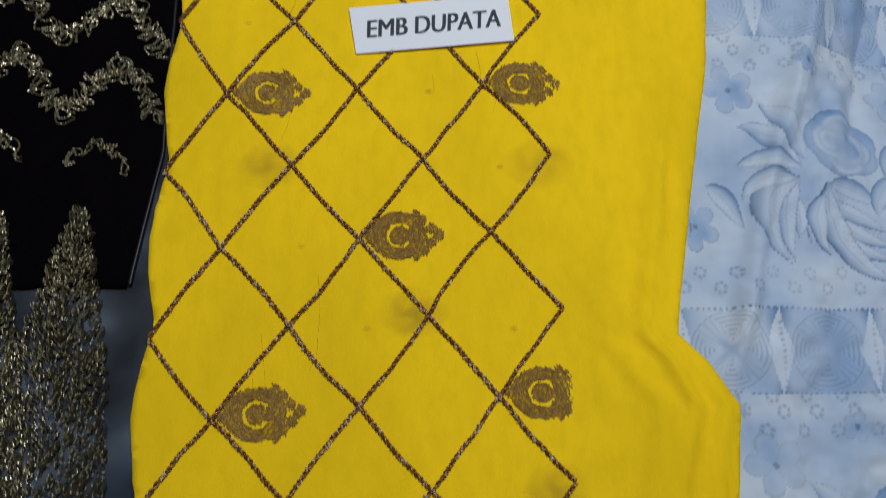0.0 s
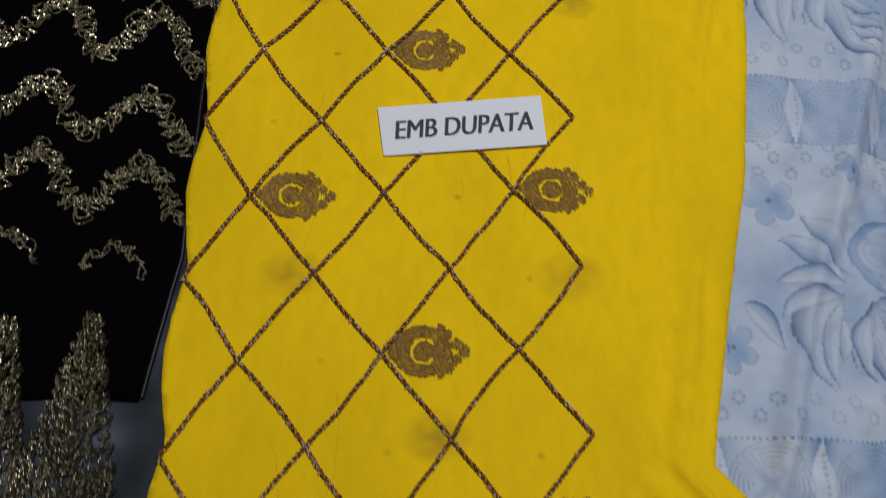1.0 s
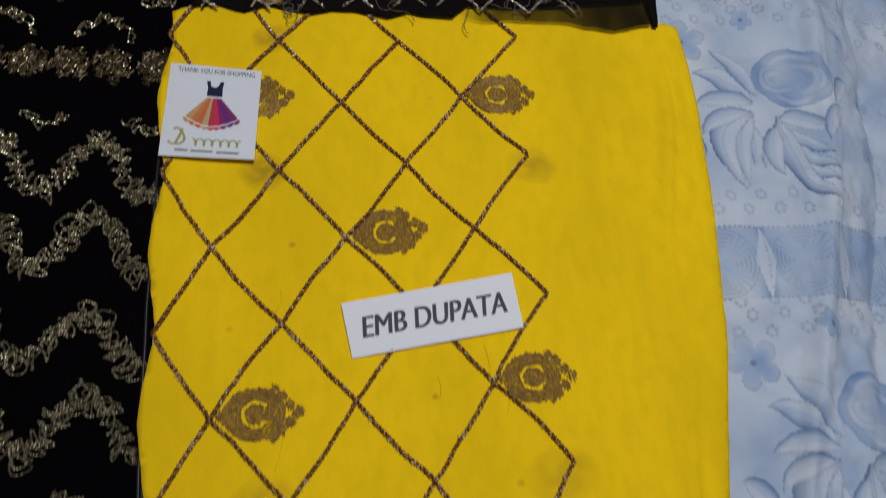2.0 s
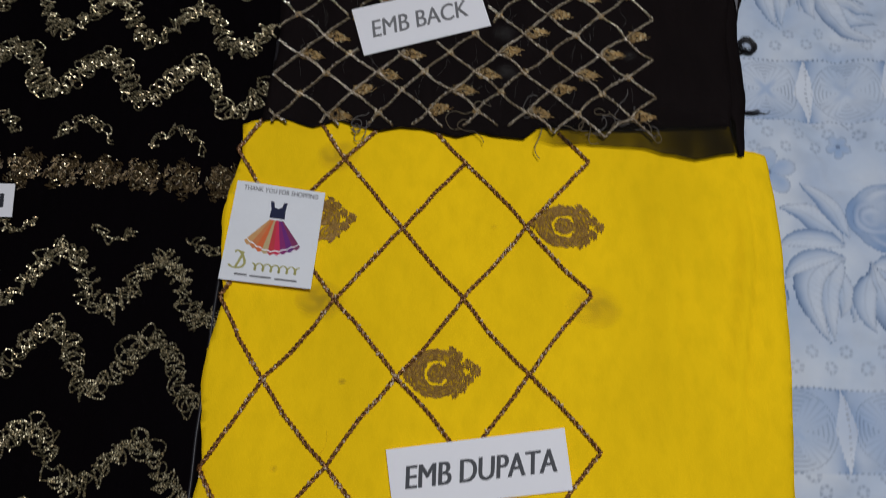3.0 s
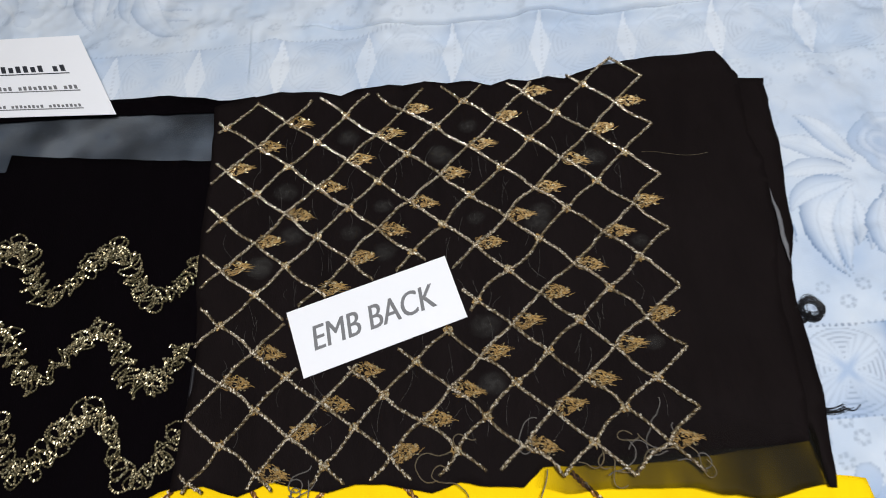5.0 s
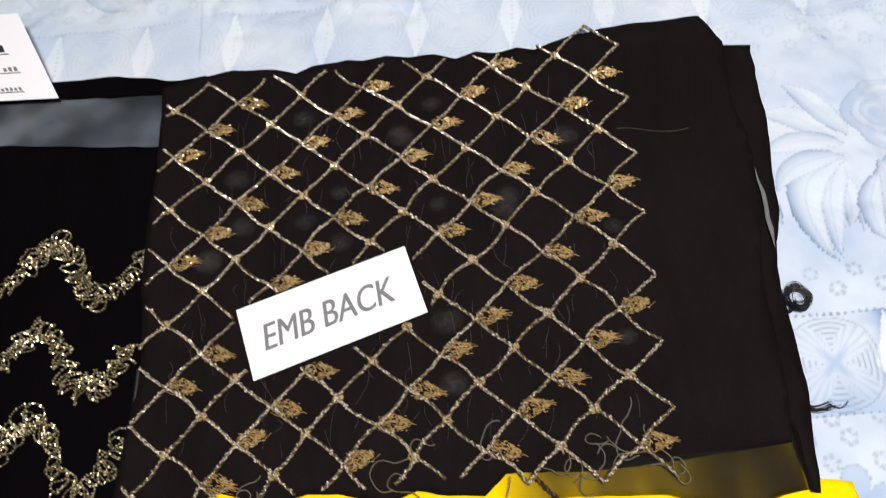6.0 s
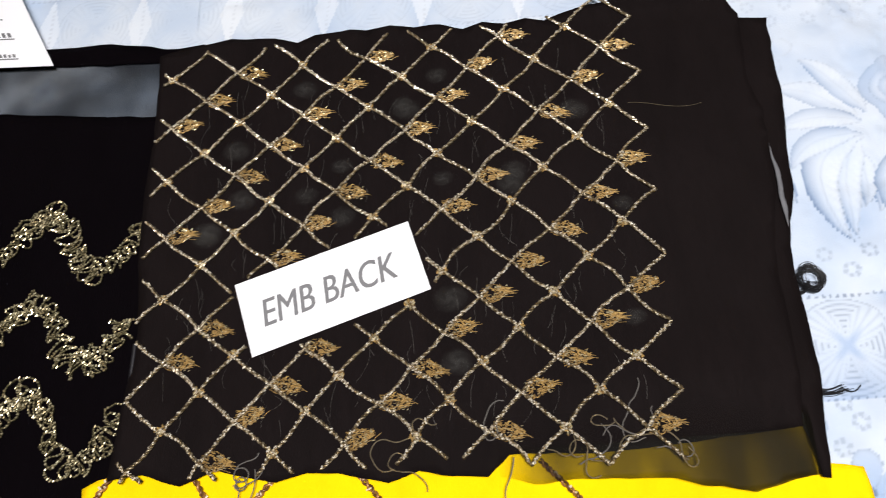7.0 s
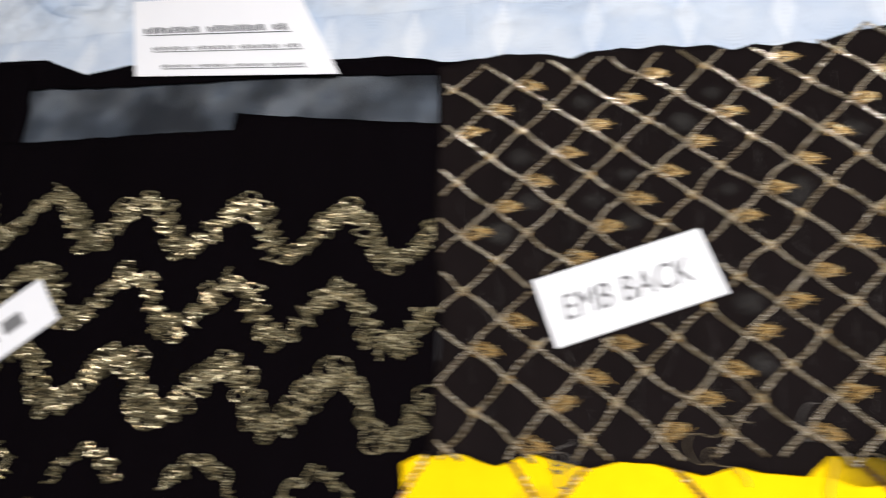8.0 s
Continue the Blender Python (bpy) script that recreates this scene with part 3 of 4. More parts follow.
SHAPE = np.array([(0.0, 0.0), (0.14, 0.22), (0.24, 0.42), (0.30, 0.72), (0.36, 0.66), (0.44, 0.95), (0.52, 1.0), (0.57, 0.80), (0.66, 0.86), (0.72, 0.62), (0.80, 0.30), (0.90, 0.06), (1.0, 0.0)])


def zigzag_line(x0, x1, base, height, shift):
    x = np.arange(x0, x1, 0.0006)
    ph = ((x + 0.353 - shift) / 0.0925) % 1
    y = base - 0.115 * (x + 0.309) + height * np.interp(ph, SHAPE[:, 0], SHAPE[:, 1])
    return x, y


def loop_cord(x, y, seed, width):
    """A beaded cord laid in wide loops along a line."""
    s = np.concatenate([[0], np.cumsum(np.hypot(np.diff(x), np.diff(y)))])
    u = np.arange(0, s[-1], 0.0003)
    px, py = np.interp(u, s, x), np.interp(u, s, y)
    tx, ty = np.gradient(px), np.gradient(py)
    l = np.hypot(tx, ty) + 1e-12
    tx, ty = tx / l, ty / l
    ph = 2 * np.pi * u / (0.0118 + 0.0025 * (seed % 3)) + 2.6 * vnoise(u, u * 0, 55, seed) + 2.1 * (seed % 3)
    side = width * (0.70 + 0.45 * vnoise(u, u * 0, 70, seed + 3)) * np.sin(ph) + 0.25 * width * vnoise(u, u * 0, 130, seed + 5)
    ahead = 0.0026 * np.sin(2 * ph + 0.9 + seed) + 0.0016 * vnoise(u, u * 0 + 3, 150, seed)
    px, py = px - ty * side + tx * ahead, py + tx * side + ty * ahead
    s = np.concatenate([[0], np.cumsum(np.hypot(np.diff(px), np.diff(py)))])
    u = np.arange(0, s[-1], 0.00055)
    px, py = np.interp(u, s, px), np.interp(u, s, py)
    bead = np.abs(np.sin(np.pi * u / 0.0024 + 1.2 * vnoise(u, u * 0, 120, seed + 8)))
    radius = 0.00055 + 0.00050 * bead
    z = front_z(px, py) + 0.0013 + 0.0006 * np.sin(2 * np.pi * u / 0.017 + seed)
    cord = tube(np.stack([px, py, z], 1), radius, 5)
    # a pale sliver on most beads, painted as its glint
    g = np.random.RandomState(seed + 400)
    pick = np.flatnonzero((bead[1:-1] > bead[:-2]) & (bead[1:-1] > bead[2:])) + 1
    pick = pick[g.rand(len(pick)) < 0.62 + 0.35 * vnoise(px[pick], py[pick], 60, seed)]
    ang = np.arctan2(np.gradient(py)[pick], np.gradient(px)[pick]) + np.pi / 2 + 0.5 * g.randn(len(pick))
    glints = stitches(px[pick], py[pick], ang, g.uniform(0.0011, 0.0023, len(pick)), g.uniform(0.00035, 0.0007, len(pick)), z[pick] + 0.0009)
    return cord, glints


def looped_part(name, cords):
    """One row of looped cord with pale slivers painted on as its glints."""
    a, b = joined([c[0] for c in cords]), joined([c[1] for c in cords])
    v, f = joined([a, b])
    return part(name, v, f, [ZIG, GOLD_GLINT], front, slots=[0] * len(a[1]) + [1] * len(b[1]), smooth=True)


hem = np.array([(-0.2235, 0.87), (-0.2235, 0.785), (-0.236, 0.768), (-0.249, 0.70), (-0.2545, 0.60), (-0.2565, 0.50), (-0.2565, 0.40), (-0.2550, 0.311), (-0.260, 0.276), (-0.270, 0.19)])
hy = np.linspace(0.87, 0.19, 150)
hx = np.interp(-hy, -hem[:, 1], hem[:, 0]) + 0.0006 * vnoise(hy, hy * 0, 30, 6)
part("rolled_hem", *tube(np.stack([hx, hy, front_z(hx, hy) + 0.0014], 1), 0.0018, 8), SATIN, front, "shiny black rolled edge", smooth=True)


def right_limit(y):
    return -0.228 - 0.10 * np.clip(0.75 - y, 0, 0.25)


for k, (base, height, shift) in enumerate(((0.934, 0.053, 0.0), (0.861, 0.051, 0.0), (0.788, 0.053, 0.003), (0.570, 0.060, 0.0), (0.498, 0.057, 0.002), (0.418, 0.047, 0.0), (0.345, 0.052, 0.008))):
    x, y = zigzag_line(-0.72, float(right_limit(base)), base, height, shift)
    looped_part("zigzag_cord", [loop_cord(x, y, 10 * k + n, 0.0112) for n in range(3)])
for base in (0.742, 0.296):
    for n in range(5):
        xc = -0.3095 - 0.0925 * n
        x = np.arange(xc - 0.028, min(xc + 0.028, -0.24), 0.0006)
        y = base - 0.10 * (x + 0.309) + 0.022 * np.clip(1 - np.abs(x - xc) / 0.026, 0, 1) ** 0.7
        looped_part("cord_cap", [loop_cord(x, y, 77 + n + 9 * q, 0.0065) for q in range(2)])
for n in range(5):
    xc = -0.265 - 0.0925 * n
    x = np.arange(xc - 0.020, min(xc + 0.020, -0.254), 0.0006)
    looped_part("cord_cap", [loop_cord(x, 0.652 - 0.1 * (x + 0.309) - 0.014 * np.clip(1 - np.abs(x - xc) / 0.02, 0, 1), 97 + n + 7 * q, 0.006) for q in range(2)])


def rosette(seed):
    g = np.random.RandomState(seed)
    r = 0.021 * np.sqrt(g.rand(300))
    a = g.rand(300) * 2 * np.pi
    r = r * (0.80 + 0.20 * np.cos(6 * a))
    ripple = 0.0007 * (1 + np.sin(6 * a + 9 * r / 0.02))
    s1 = stitches(r * np.cos(a) * 0.95, r * np.sin(a) * 1.15, a + np.pi / 2 + g.randn(300) * 0.5, 0.0042, 0.0005, ripple)
    c = np.linspace(0, 2 * np.pi, 12)[:-1]
    s2 = stitches(0.006 * np.cos(c), 0.006 * np.sin(c), c, 0.006, 0.0010, 0.002)
    # scattered pale slivers as painted glints
    k = 44
    q, b = g.rand(k) * 2 * np.pi, 0.018 * np.sqrt(g.rand(k))
    s3 = stitches(b * np.cos(q), b * np.sin(q), g.rand(k) * np.pi, 0.0016, 0.0004, 0.0026)
    v, f = joined([s1, s2, s3])
    return v, f, [TRIM, GOLD_GLINT], [0] * (len(f) - len(s3[1])) + [1] * len(s3[1])


rosettes = [mesh_of("rosette", *rosette(n)) for n in range(3)]
for n in range(13):
    xc = -0.262 - 0.0385 * n
    ob = new("rosette", rosettes[n % 3])
    ob.parent = front
    ob.matrix_basis = pose(xc, 0.712 - 0.06 * (xc + 0.35), float(front_z(xc, 0.712)) + 0.0006, 0, 0, 31 * n)


def tree(seed):
    """A tapering tree of looped cord."""
    g = np.random.RandomState(seed)
    pieces = []
    for n in range(1150):
        d = g.rand() ** 0.75 * 0.30
        half = 0.006 + 0.032 * min(d, 0.13) / 0.13 + 0.14 * max(0, d - 0.13)
        x = g.uniform(-1, 1) * half
        a = np.linspace(0, 2 * np.pi, 7)
        turn = g.uniform(-0.6, 0.6) + (0.5 if x < 0 else -0.5)
        ex, ey = 0.0016 * np.cos(a), 0.0036 * np.sin(a)
        px = x + ex * np.cos(turn) - ey * np.sin(turn)
        py = -d + ex * np.sin(turn) + ey * np.cos(turn)
        pieces.append(tube(np.stack([px, py, 0.001 + 0.0008 * np.cos(a + n)], 1), 0.0006, 3))
    for s in (-1, 1):
        d = np.linspace(0.05, 0.28, 120)
        x = s * (0.002 + 0.35 * (0.006 + 0.032 * np.minimum(d, 0.13) / 0.13)) + 0.001 * np.sin(d * 900)
        pieces.append(tube(np.stack([x, -d, 0.0018 + 0 * d], 1), 0.0006, 3))
    return joined(pieces)


def tree_with_glints(seed):
    a = tree(seed)
    g = np.random.RandomState(seed + 70)
    n = 1100
    d = g.rand(n) ** 0.75 * 0.30
    half = 0.006 + 0.032 * np.minimum(d, 0.13) / 0.13 + 0.14 * np.maximum(0, d - 0.13)
    x = g.uniform(-1, 1, n) * half
    # pale slivers over the tree, in place of glints on the cord
    b = stitches(x, -d, np.pi / 2 + np.where(x < 0, 0.5, -0.5) + 0.4 * g.randn(n), g.uniform(0.001, 0.0028, n), g.uniform(0.0003, 0.0006, n), 0.0022)
    v, f = joined([a, b])
    return mesh_of("tree_motif", v, f, [ZIG, GOLD_GLINT], [0] * len(a[1]) + [1] * len(b[1]))


tree_mesh = [tree_with_glints(n) for n in range(2)]
for n in range(6):
    ob = new("tree_motif", tree_mesh[n % 2])
    ob.parent = front
    ob.matrix_basis = pose(-0.317 - 0.0685 * n, 0.257 - 0.004 * (n % 2), -0.0006, 0, 0, -1.5 + (n % 3))


def pressed(height, cx, cy, turn, half_x, half_y, depth):
    """The cloth under a paper slip, where cords are pressed flat."""
    def lower(x, y):
        u = (x - cx) * math.cos(turn) + (y - cy) * math.sin(turn)
        v = (y - cy) * math.cos(turn) - (x - cx) * math.sin(turn)
        return height(x, y) - depth * ((np.abs(u) < half_x) & (np.abs(v) < half_y))
    return lower


# ---- yellow dupatta ----
RIGHT = np.array([(-0.20, 0.235), (0.014, 0.232), (0.086, 0.241), (0.124, 0.216), (0.148, 0.193), (0.303, 0.227), (0.41, 0.250), (0.54, 0.267), (0.64, 0.274), (0.75, 0.272), (0.82, 0.270)])


def yellow_z(x, y):
    edge = np.interp(y, RIGHT[:, 0], RIGHT[:, 1])
    d = edge - x
    z = 0.0016 * vnoise(x, y * 0.6, 11, 51) + 0.0007 * vnoise(x, y * 0.4, 45, 52)
    far = np.clip((x - 0.09) / 0.08, 0, 1) * (0.12 + 0.88 * np.clip((0.735 - y) / 0.06, 0, 1))
    for k, (dd, w, h) in enumerate(((0.010, 0.005, 0.004), (0.026, 0.004, 0.005), (0.043, 0.007, 0.008), (0.074, 0.011, 0.009), (0.108, 0.012, 0.006))):
        off = d - dd - 0.012 * vnoise(y, y * 0 + k, 6, 60 + k)
        z = z + far * h * np.exp(-(off / w) ** 2) * (0.7 + 0.5 * vnoise(y, y * 0 + k, 5, 80 + k))
    z = z + 0.006 * far * np.exp(-((y - 0.10) / 0.06) ** 2) + 0.004 * far * np.exp(-((y - 0.72) / 0.06) ** 2)
    return z - 0.004 * np.exp(-np.clip(d, 0, 1) / 0.005)


dupatta = empty("dupatta", (0, 0, 0), "folded bright yellow chiffon dupatta with brown-gold braid lattice and motifs", "dupatta")
left = []
for y in np.arange(-0.20, 0.775, 0.008):
    ph = ((y - 0.010) / 0.1455) % 1
    left.append((-0.2478 - 0.0095 * np.sin(np.pi * ph) ** 1.3 + 0.004 * np.clip(y - 0.70, 0, 0.1) / 0.07, y))
top = [(-0.238, 0.773), (-0.222, 0.777), (-0.19, 0.790), (0.0, 0.812), (0.20, 0.812), (0.232, 0.806), (0.238, 0.778), (0.246, 0.753), (0.271, 0.749)]
right = [(float(np.interp(y, RIGHT[:, 0], RIGHT[:, 1])), y) for y in np.arange(0.735, -0.20, -0.012)]
ring = smoothed((left + top + right)[::-1], 0.010, 0.0010, 9)
part("cloth", *cloth(ring, yellow_z, 0.0055, 0.0030), YELLOW, dupatta, smooth=True)


NODE_X = ((0, 0, -0.204269), (0, 1, 0.001125), (0, 2, 0.00028), (0, 3, -0.000033), (1, 0, 0.058969), (1, 1, -0.000105), (1, 2, 0.000031), (2, 0, -0.000325), (2, 1, -0.000031), (3, 0, 0.000048))
NODE_Y = ((0, 0, 0.51633), (0, 1, -0.074166), (0, 2, -0.000094), (0, 3, 0.000048), (1, 0, 0.000374), (1, 1, 0.001269), (1, 2, -0.000083), (2, 0, 0.000715), (2, 1, -0.000108), (3, 0, -0.000056))


def stretched(terms, a, b):
    """A lattice coordinate on cloth that is pulled slightly out of square."""
    return sum(c * a ** p * b ** q for p, q, c in terms)


def node(h, j):
    """Crossing of the dupatta's lattice, h half steps across and j rows down."""
    return max(stretched(NODE_X, h, j), -0.250), stretched(NODE_Y, h, j)


def bowed(points, seed, sag=0.003):
    """Slightly sagging lines from crossing to crossing."""
    out = []
    g = random.Random(seed)
    for a, b in zip(points, points[1:]):
        bow = g.uniform(-sag, sag)
        for k in range(8):
            t = k / 8
            dx, dy = b[0] - a[0], b[1] - a[1]
            o = bow * math.sin(math.pi * t)
            out.append((a[0] + dx * t - dy * o * 8, a[1] + dy * t + dx * o * 8))
    return out + [points[-1]]


def lattice_lines(half_lo, half_hi, row_lo, row_hi):
    """Runs of crossings, counted in half steps, along both diagonals."""
    for sign in (1, -1):
        for start in range(half_lo - (row_hi - row_lo), half_hi + (row_hi - row_lo) + 1):
            run = []
            for j in range(row_lo, row_hi + 1):
                h = start + sign * (j - row_lo)
                if (h - j) % 2 == 0 and half_lo <= h <= half_hi:
                    run.append((h, j))
            if len(run) > 1:
                yield run


for n, run in enumerate(lattice_lines(-1, 5, -5, 9)):
    pts = [node(h, j) for h, j in run if not (j <= -4 and h >= 4)]
    if len(pts) < 2:
        continue
    pts = [p for p in bowed(pts, n, 0.004) if p[1] < 0.777]
    if len(pts) > 1:
        v, f, slots = braid(pts, pressed(yellow_z, -0.015, 0.444, 0.134, 0.072, 0.0225, 0.0032), 0.0012, 0.0010, 0.0085, n, 0.0009, 0.42)
        part("lattice_braid", v, f, [COPPER, BRONZE, WARM_GLINT], dupatta, slots=slots, smooth=True)


def leaf_inside(x, y):
    body = ((x - 0.030) / 0.0235) ** 2 + (y / 0.0205) ** 2 < 1
    tip = (x > 0) & (x < 0.02) & (np.abs(y) < 0.011 * x / 0.012)
    r, a = np.hypot(x - 0.031, y), np.arctan2(y, x - 0.031)
    gap = (r > 0.0080) & (r < 0.0108) & (np.abs(a) > 0.5)
    knobs = np.zeros_like(body)
    for kx, ky, kr in ((0.050, 0.013, 0.0045), (0.057, 0.006, 0.004), (0.063, 0.0, 0.0045), (0.057, -0.007, 0.004), (0.050, -0.013, 0.0045), (0.045, 0.019, 0.003), (0.045, -0.019, 0.003)):
        knobs |= np.hypot(x - kx, y - ky) < kr
    return (body | tip | knobs) & ~gap


def leaf_motif(seed):
    g = np.random.RandomState(seed)
    x, y = g.uniform(0, 0.068, 1450), g.uniform(-0.023, 0.023, 1450)
    keep = leaf_inside(x, y)
    x, y = x[keep], y[keep]
    a = np.arctan2(y, x - 0.031) + np.pi / 2 + g.randn(len(x)) * 0.45
    sv, sf = stitches(x, y, a, 0.0036, 0.00050, 0.0004 + 0.0003 * g.rand(len(x)))
    gx, gy = np.meshgrid(np.arange(0, 0.068, 0.0009), np.arange(-0.0225, 0.0226, 0.0009))
    ok = leaf_inside(gx, gy)
    cells = np.argwhere(ok[:-1, :-1] & ok[1:, :-1] & ok[:-1, 1:] & ok[1:, 1:])
    w = gx.shape[1]
    gv = np.column_stack([gx.ravel(), gy.ravel(), np.full(gx.size, 0.0003)])
    gf = [(i * w + j, i * w + j + 1, (i + 1) * w + j + 1, (i + 1) * w + j) for i, j in cells]
    used = sorted({q for f in gf for q in f})
    number = {q: n for n, q in enumerate(used)}
    gf = [tuple(number[q] for q in f) for f in gf]
    v, f = joined([(gv[used], gf), (sv, sf)])
    return v, f, [0] * len(gf) + [1] * len(sf)


leafs = []
for n in range(3):
    v, f, slots = leaf_motif(n)
    leafs.append(mesh_of("leaf_motif", v, f, [MOTIF_BED, MOTIF], slots))
count = 0
for j in range(-2, 9, 2):
    for i in range(3):
        if (i + j // 2) % 2 == 1:
            x, y = node(2 * i, j)
            ob = new("leaf_motif", leafs[count % 3])
            ob.parent = dupatta
            ob.matrix_basis = pose(x + 0.0025, y + 0.0025, float(yellow_z(x + 0.03, y)) + 0.0006, 0, 0, 1 + random.Random(count).uniform(-4, 4)) @ Matrix.Diagonal((1.06, 1.05, 1, 1))
            count += 1


def blot(x0, y0, rad, seed, height=yellow_z):
    """A round patch that follows the cloth."""
    v, rings, sides, cover = [(x0, y0)], 8, 24, [1.0]
    for k in range(1, rings + 1):
        for q in range(sides):
            a = 2 * math.pi * q / sides
            r = rad * k / rings * (1 + 0.04 * math.sin(2 * a + seed) + 0.03 * math.sin(7 * a + seed))
            v.append((x0 + r * math.cos(a), y0 + 0.82 * r * math.sin(a)))
            cover.append((1 - (k / rings) ** 2) * (1 if k < 2 else 0.75 + 0.25 * math.sin(3 * a + k + seed)))
    v = np.array(v)
    f = [(0, q + 1, (q + 1) % sides + 1) for q in range(sides)]
    for k in range(rings - 1):
        for q in range(sides):
            a, b = 1 + k * sides + q, 1 + k * sides + (q + 1) % sides
            f.append((a, a + sides, b + sides, b))
    return np.column_stack([v, height(v[:, 0], v[:, 1]) + 0.0005]), f, cover


def faint_patch(name, x, y, rad, seed, mat, parent, label, height=yellow_z):
    v, f, cover = blot(x, y, rad, seed, height)
    return covered(part(name, v, f, mat, parent, label, smooth=True), cover)


for n, (x, y) in enumerate(((-0.188, 0.442), (-0.135, 0.516), (-0.130, 0.224), (-0.072, 0.152), (0.052, 0.152), (-0.019, 0.374), (0.045, 0.300), (-0.150, 0.660), (0.0, 0.665))):
    faint_patch("speck", x, y, 0.0042, n, GHOST, dupatta, "dull speck showing through the cloth")
for n, (x, y, rad) in enumerate(((-0.160, 0.298, 0.024), (0.082, 0.303, 0.026), (-0.034, 0.166, 0.024), (0.090, 0.588, 0.022), (-0.160, 0.590, 0.020), (0.082, 0.020, 0.024), (-0.152, 0.737, 0.018), (-0.035, 0.445, 0.016))):
    faint_patch("faint_motif", x, y, rad * 1.25, n, GHOST, dupatta, "faint motif of a lower layer showing through")
g = np.random.RandomState(33)
for n in range(9):
    x, y = g.uniform(-0.22, 0.08), g.uniform(0.1, 0.7)
    u = np.linspace(0, 1, 12)
    px, py = x + 0.004 * g.randn() * u ** 2 + 0.002 * np.sin(3 * u), y - g.uniform(0.02, 0.05) * u
    part("stray_thread", *tube(np.stack([px, py, yellow_z(px, py) + 0.0005], 1), 0.00014, 3), MOTIF_BED, dupatta)

# ---- back panel ----
BACK_RING = [(-0.229, 0.772), (-0.222, 0.884), (-0.228, 0.95), (-0.228, 1.016), (-0.226, 1.043), (-0.228, 1.131), (-0.207, 1.137), (-0.186, 1.139), (-0.165, 1.143), (-0.147, 1.139), (-0.125, 1.137), (-0.106, 1.131),
             (-0.090, 1.137), (-0.076, 1.138), (-0.060, 1.141), (-0.045, 1.137), (-0.024, 1.139), (-0.003, 1.134), (0.02, 1.134), (0.039, 1.128), (0.056, 1.132), (0.074, 1.129), (0.092, 1.132), (0.108, 1.128), (0.144, 1.140), (0.175, 1.145),
             (0.254, 1.147), (0.269, 1.116), (0.262, 1.05), (0.268, 1.02), (0.262, 0.95), (0.250, 0.904), (0.244, 0.823), (0.236, 0.775), (0.16, 0.770), (0.10, 0.768), (0.045, 0.771),
             (0.03, 0.757), (0.006, 0.760), (-0.016, 0.764), (-0.036, 0.758), (-0.055, 0.763), (-0.070, 0.767), (-0.092, 0.768), (-0.113, 0.764), (-0.135, 0.768), (-0.155, 0.774), (-0.178, 0.765), (-0.205, 0.774)]


def back_z(x, y):
    lift = np.clip((0.86 - y) / 0.05, 0, 1)
    z = 0.0010 * vnoise(x, y, 16, 71) + 0.0005 * vnoise(x, y, 50, 72)
    return z + 0.0005 + 0.0045 * lift + 0.002 * np.exp(-((y - 1.135) / 0.008) ** 2) + 0.003 * lift * np.clip((x - 0.09) / 0.08, 0, 1)


back = empty("chiffon_cloth", (0, 0, 0), "black chiffon shirt back with gold braid lattice and leaf motifs", "fabric panel")


def back_cover(x, y):
    """Close weave, thinning to sheer over the lower edge."""
    low = np.clip((0.804 - 0.03 * np.clip(x - 0.06, 0, 1) - y + 0.006 * vnoise(x, y, 28, 77)) / 0.034, 0, 1)
    low = low * low * (3 - 2 * low) * np.clip((x - 0.0) / 0.06, 0, 1) * np.clip((0.236 - x) / 0.01, 0, 1)
    return 1 - 0.25 * low * (0.85 + 0.15 * vnoise(x, y, 60, 78))


covered(part("cloth", *cloth(smoothed(BACK_RING[::-1], 0.006, 0.0008, 12), back_z, 0.0065, 0.0012), BACK, back, smooth=True), back_cover)
ring = smoothed([(0.10, 1.10), (0.269, 1.1135), (0.292, 1.111), (0.288, 1.070), (0.286, 1.023), (0.279, 0.985), (0.275, 0.950), (0.262, 0.904), (0.258, 0.823), (0.246, 0.742), (0.241, 0.743), (0.237, 0.80), (0.10, 0.85)][::-1], 0.008, 0.0012, 13)
covered(part("under_layer", *cloth(ring, lambda x, y: back_z(x, y) - 0.0022, 0.008, 0.0010), BACK, back, "second black layer beyond the edge", smooth=True), lambda x, y: np.ones_like(x))
ring = smoothed([(0.036, 0.790), (0.038, 0.757), (0.06, 0.751), (0.10, 0.752), (0.15, 0.749), (0.172, 0.742), (0.198, 0.737), (0.222, 0.743), (0.240, 0.745), (0.242, 0.790)], 0.005, 0.0010, 14)


def hem_cover(x, y):
    return np.clip((0.788 - y) / 0.012, 0, 1) * np.clip((x - 0.036) / 0.035, 0, 1) * (0.46 + 0.26 * np.clip((x - 0.13) / 0.05, 0, 1) + 0.10 * vnoise(x, y * 0.4, 90, 79))


covered(part("sheer_edge", *cloth(ring, lambda x, y: back_z(x, y) + 0.0004 - 0.001 * np.clip((y - 0.772) / 0.01, 0, 1) * 2.2, 0.006, 0.0003), HEM, back, "frayed see-through lower edge", smooth=True), hem_cover)

# opaque grey strip laid on the cloth as the highlight of a fold
ring = smoothed([(0.2655, 0.990), (0.2675, 0.965), (0.2660, 0.935), (0.2635, 0.918), (0.2625, 0.935), (0.2640, 0.960)][::-1], 0.004, 0.0006, 15)
part("fold_highlight", *cloth(ring, lambda x, y: back_z(x, y) + 0.0006, 0.004, 0.0003), FOLD_LIGHT, back, "thin grey sheer fold near the edge", smooth=True)

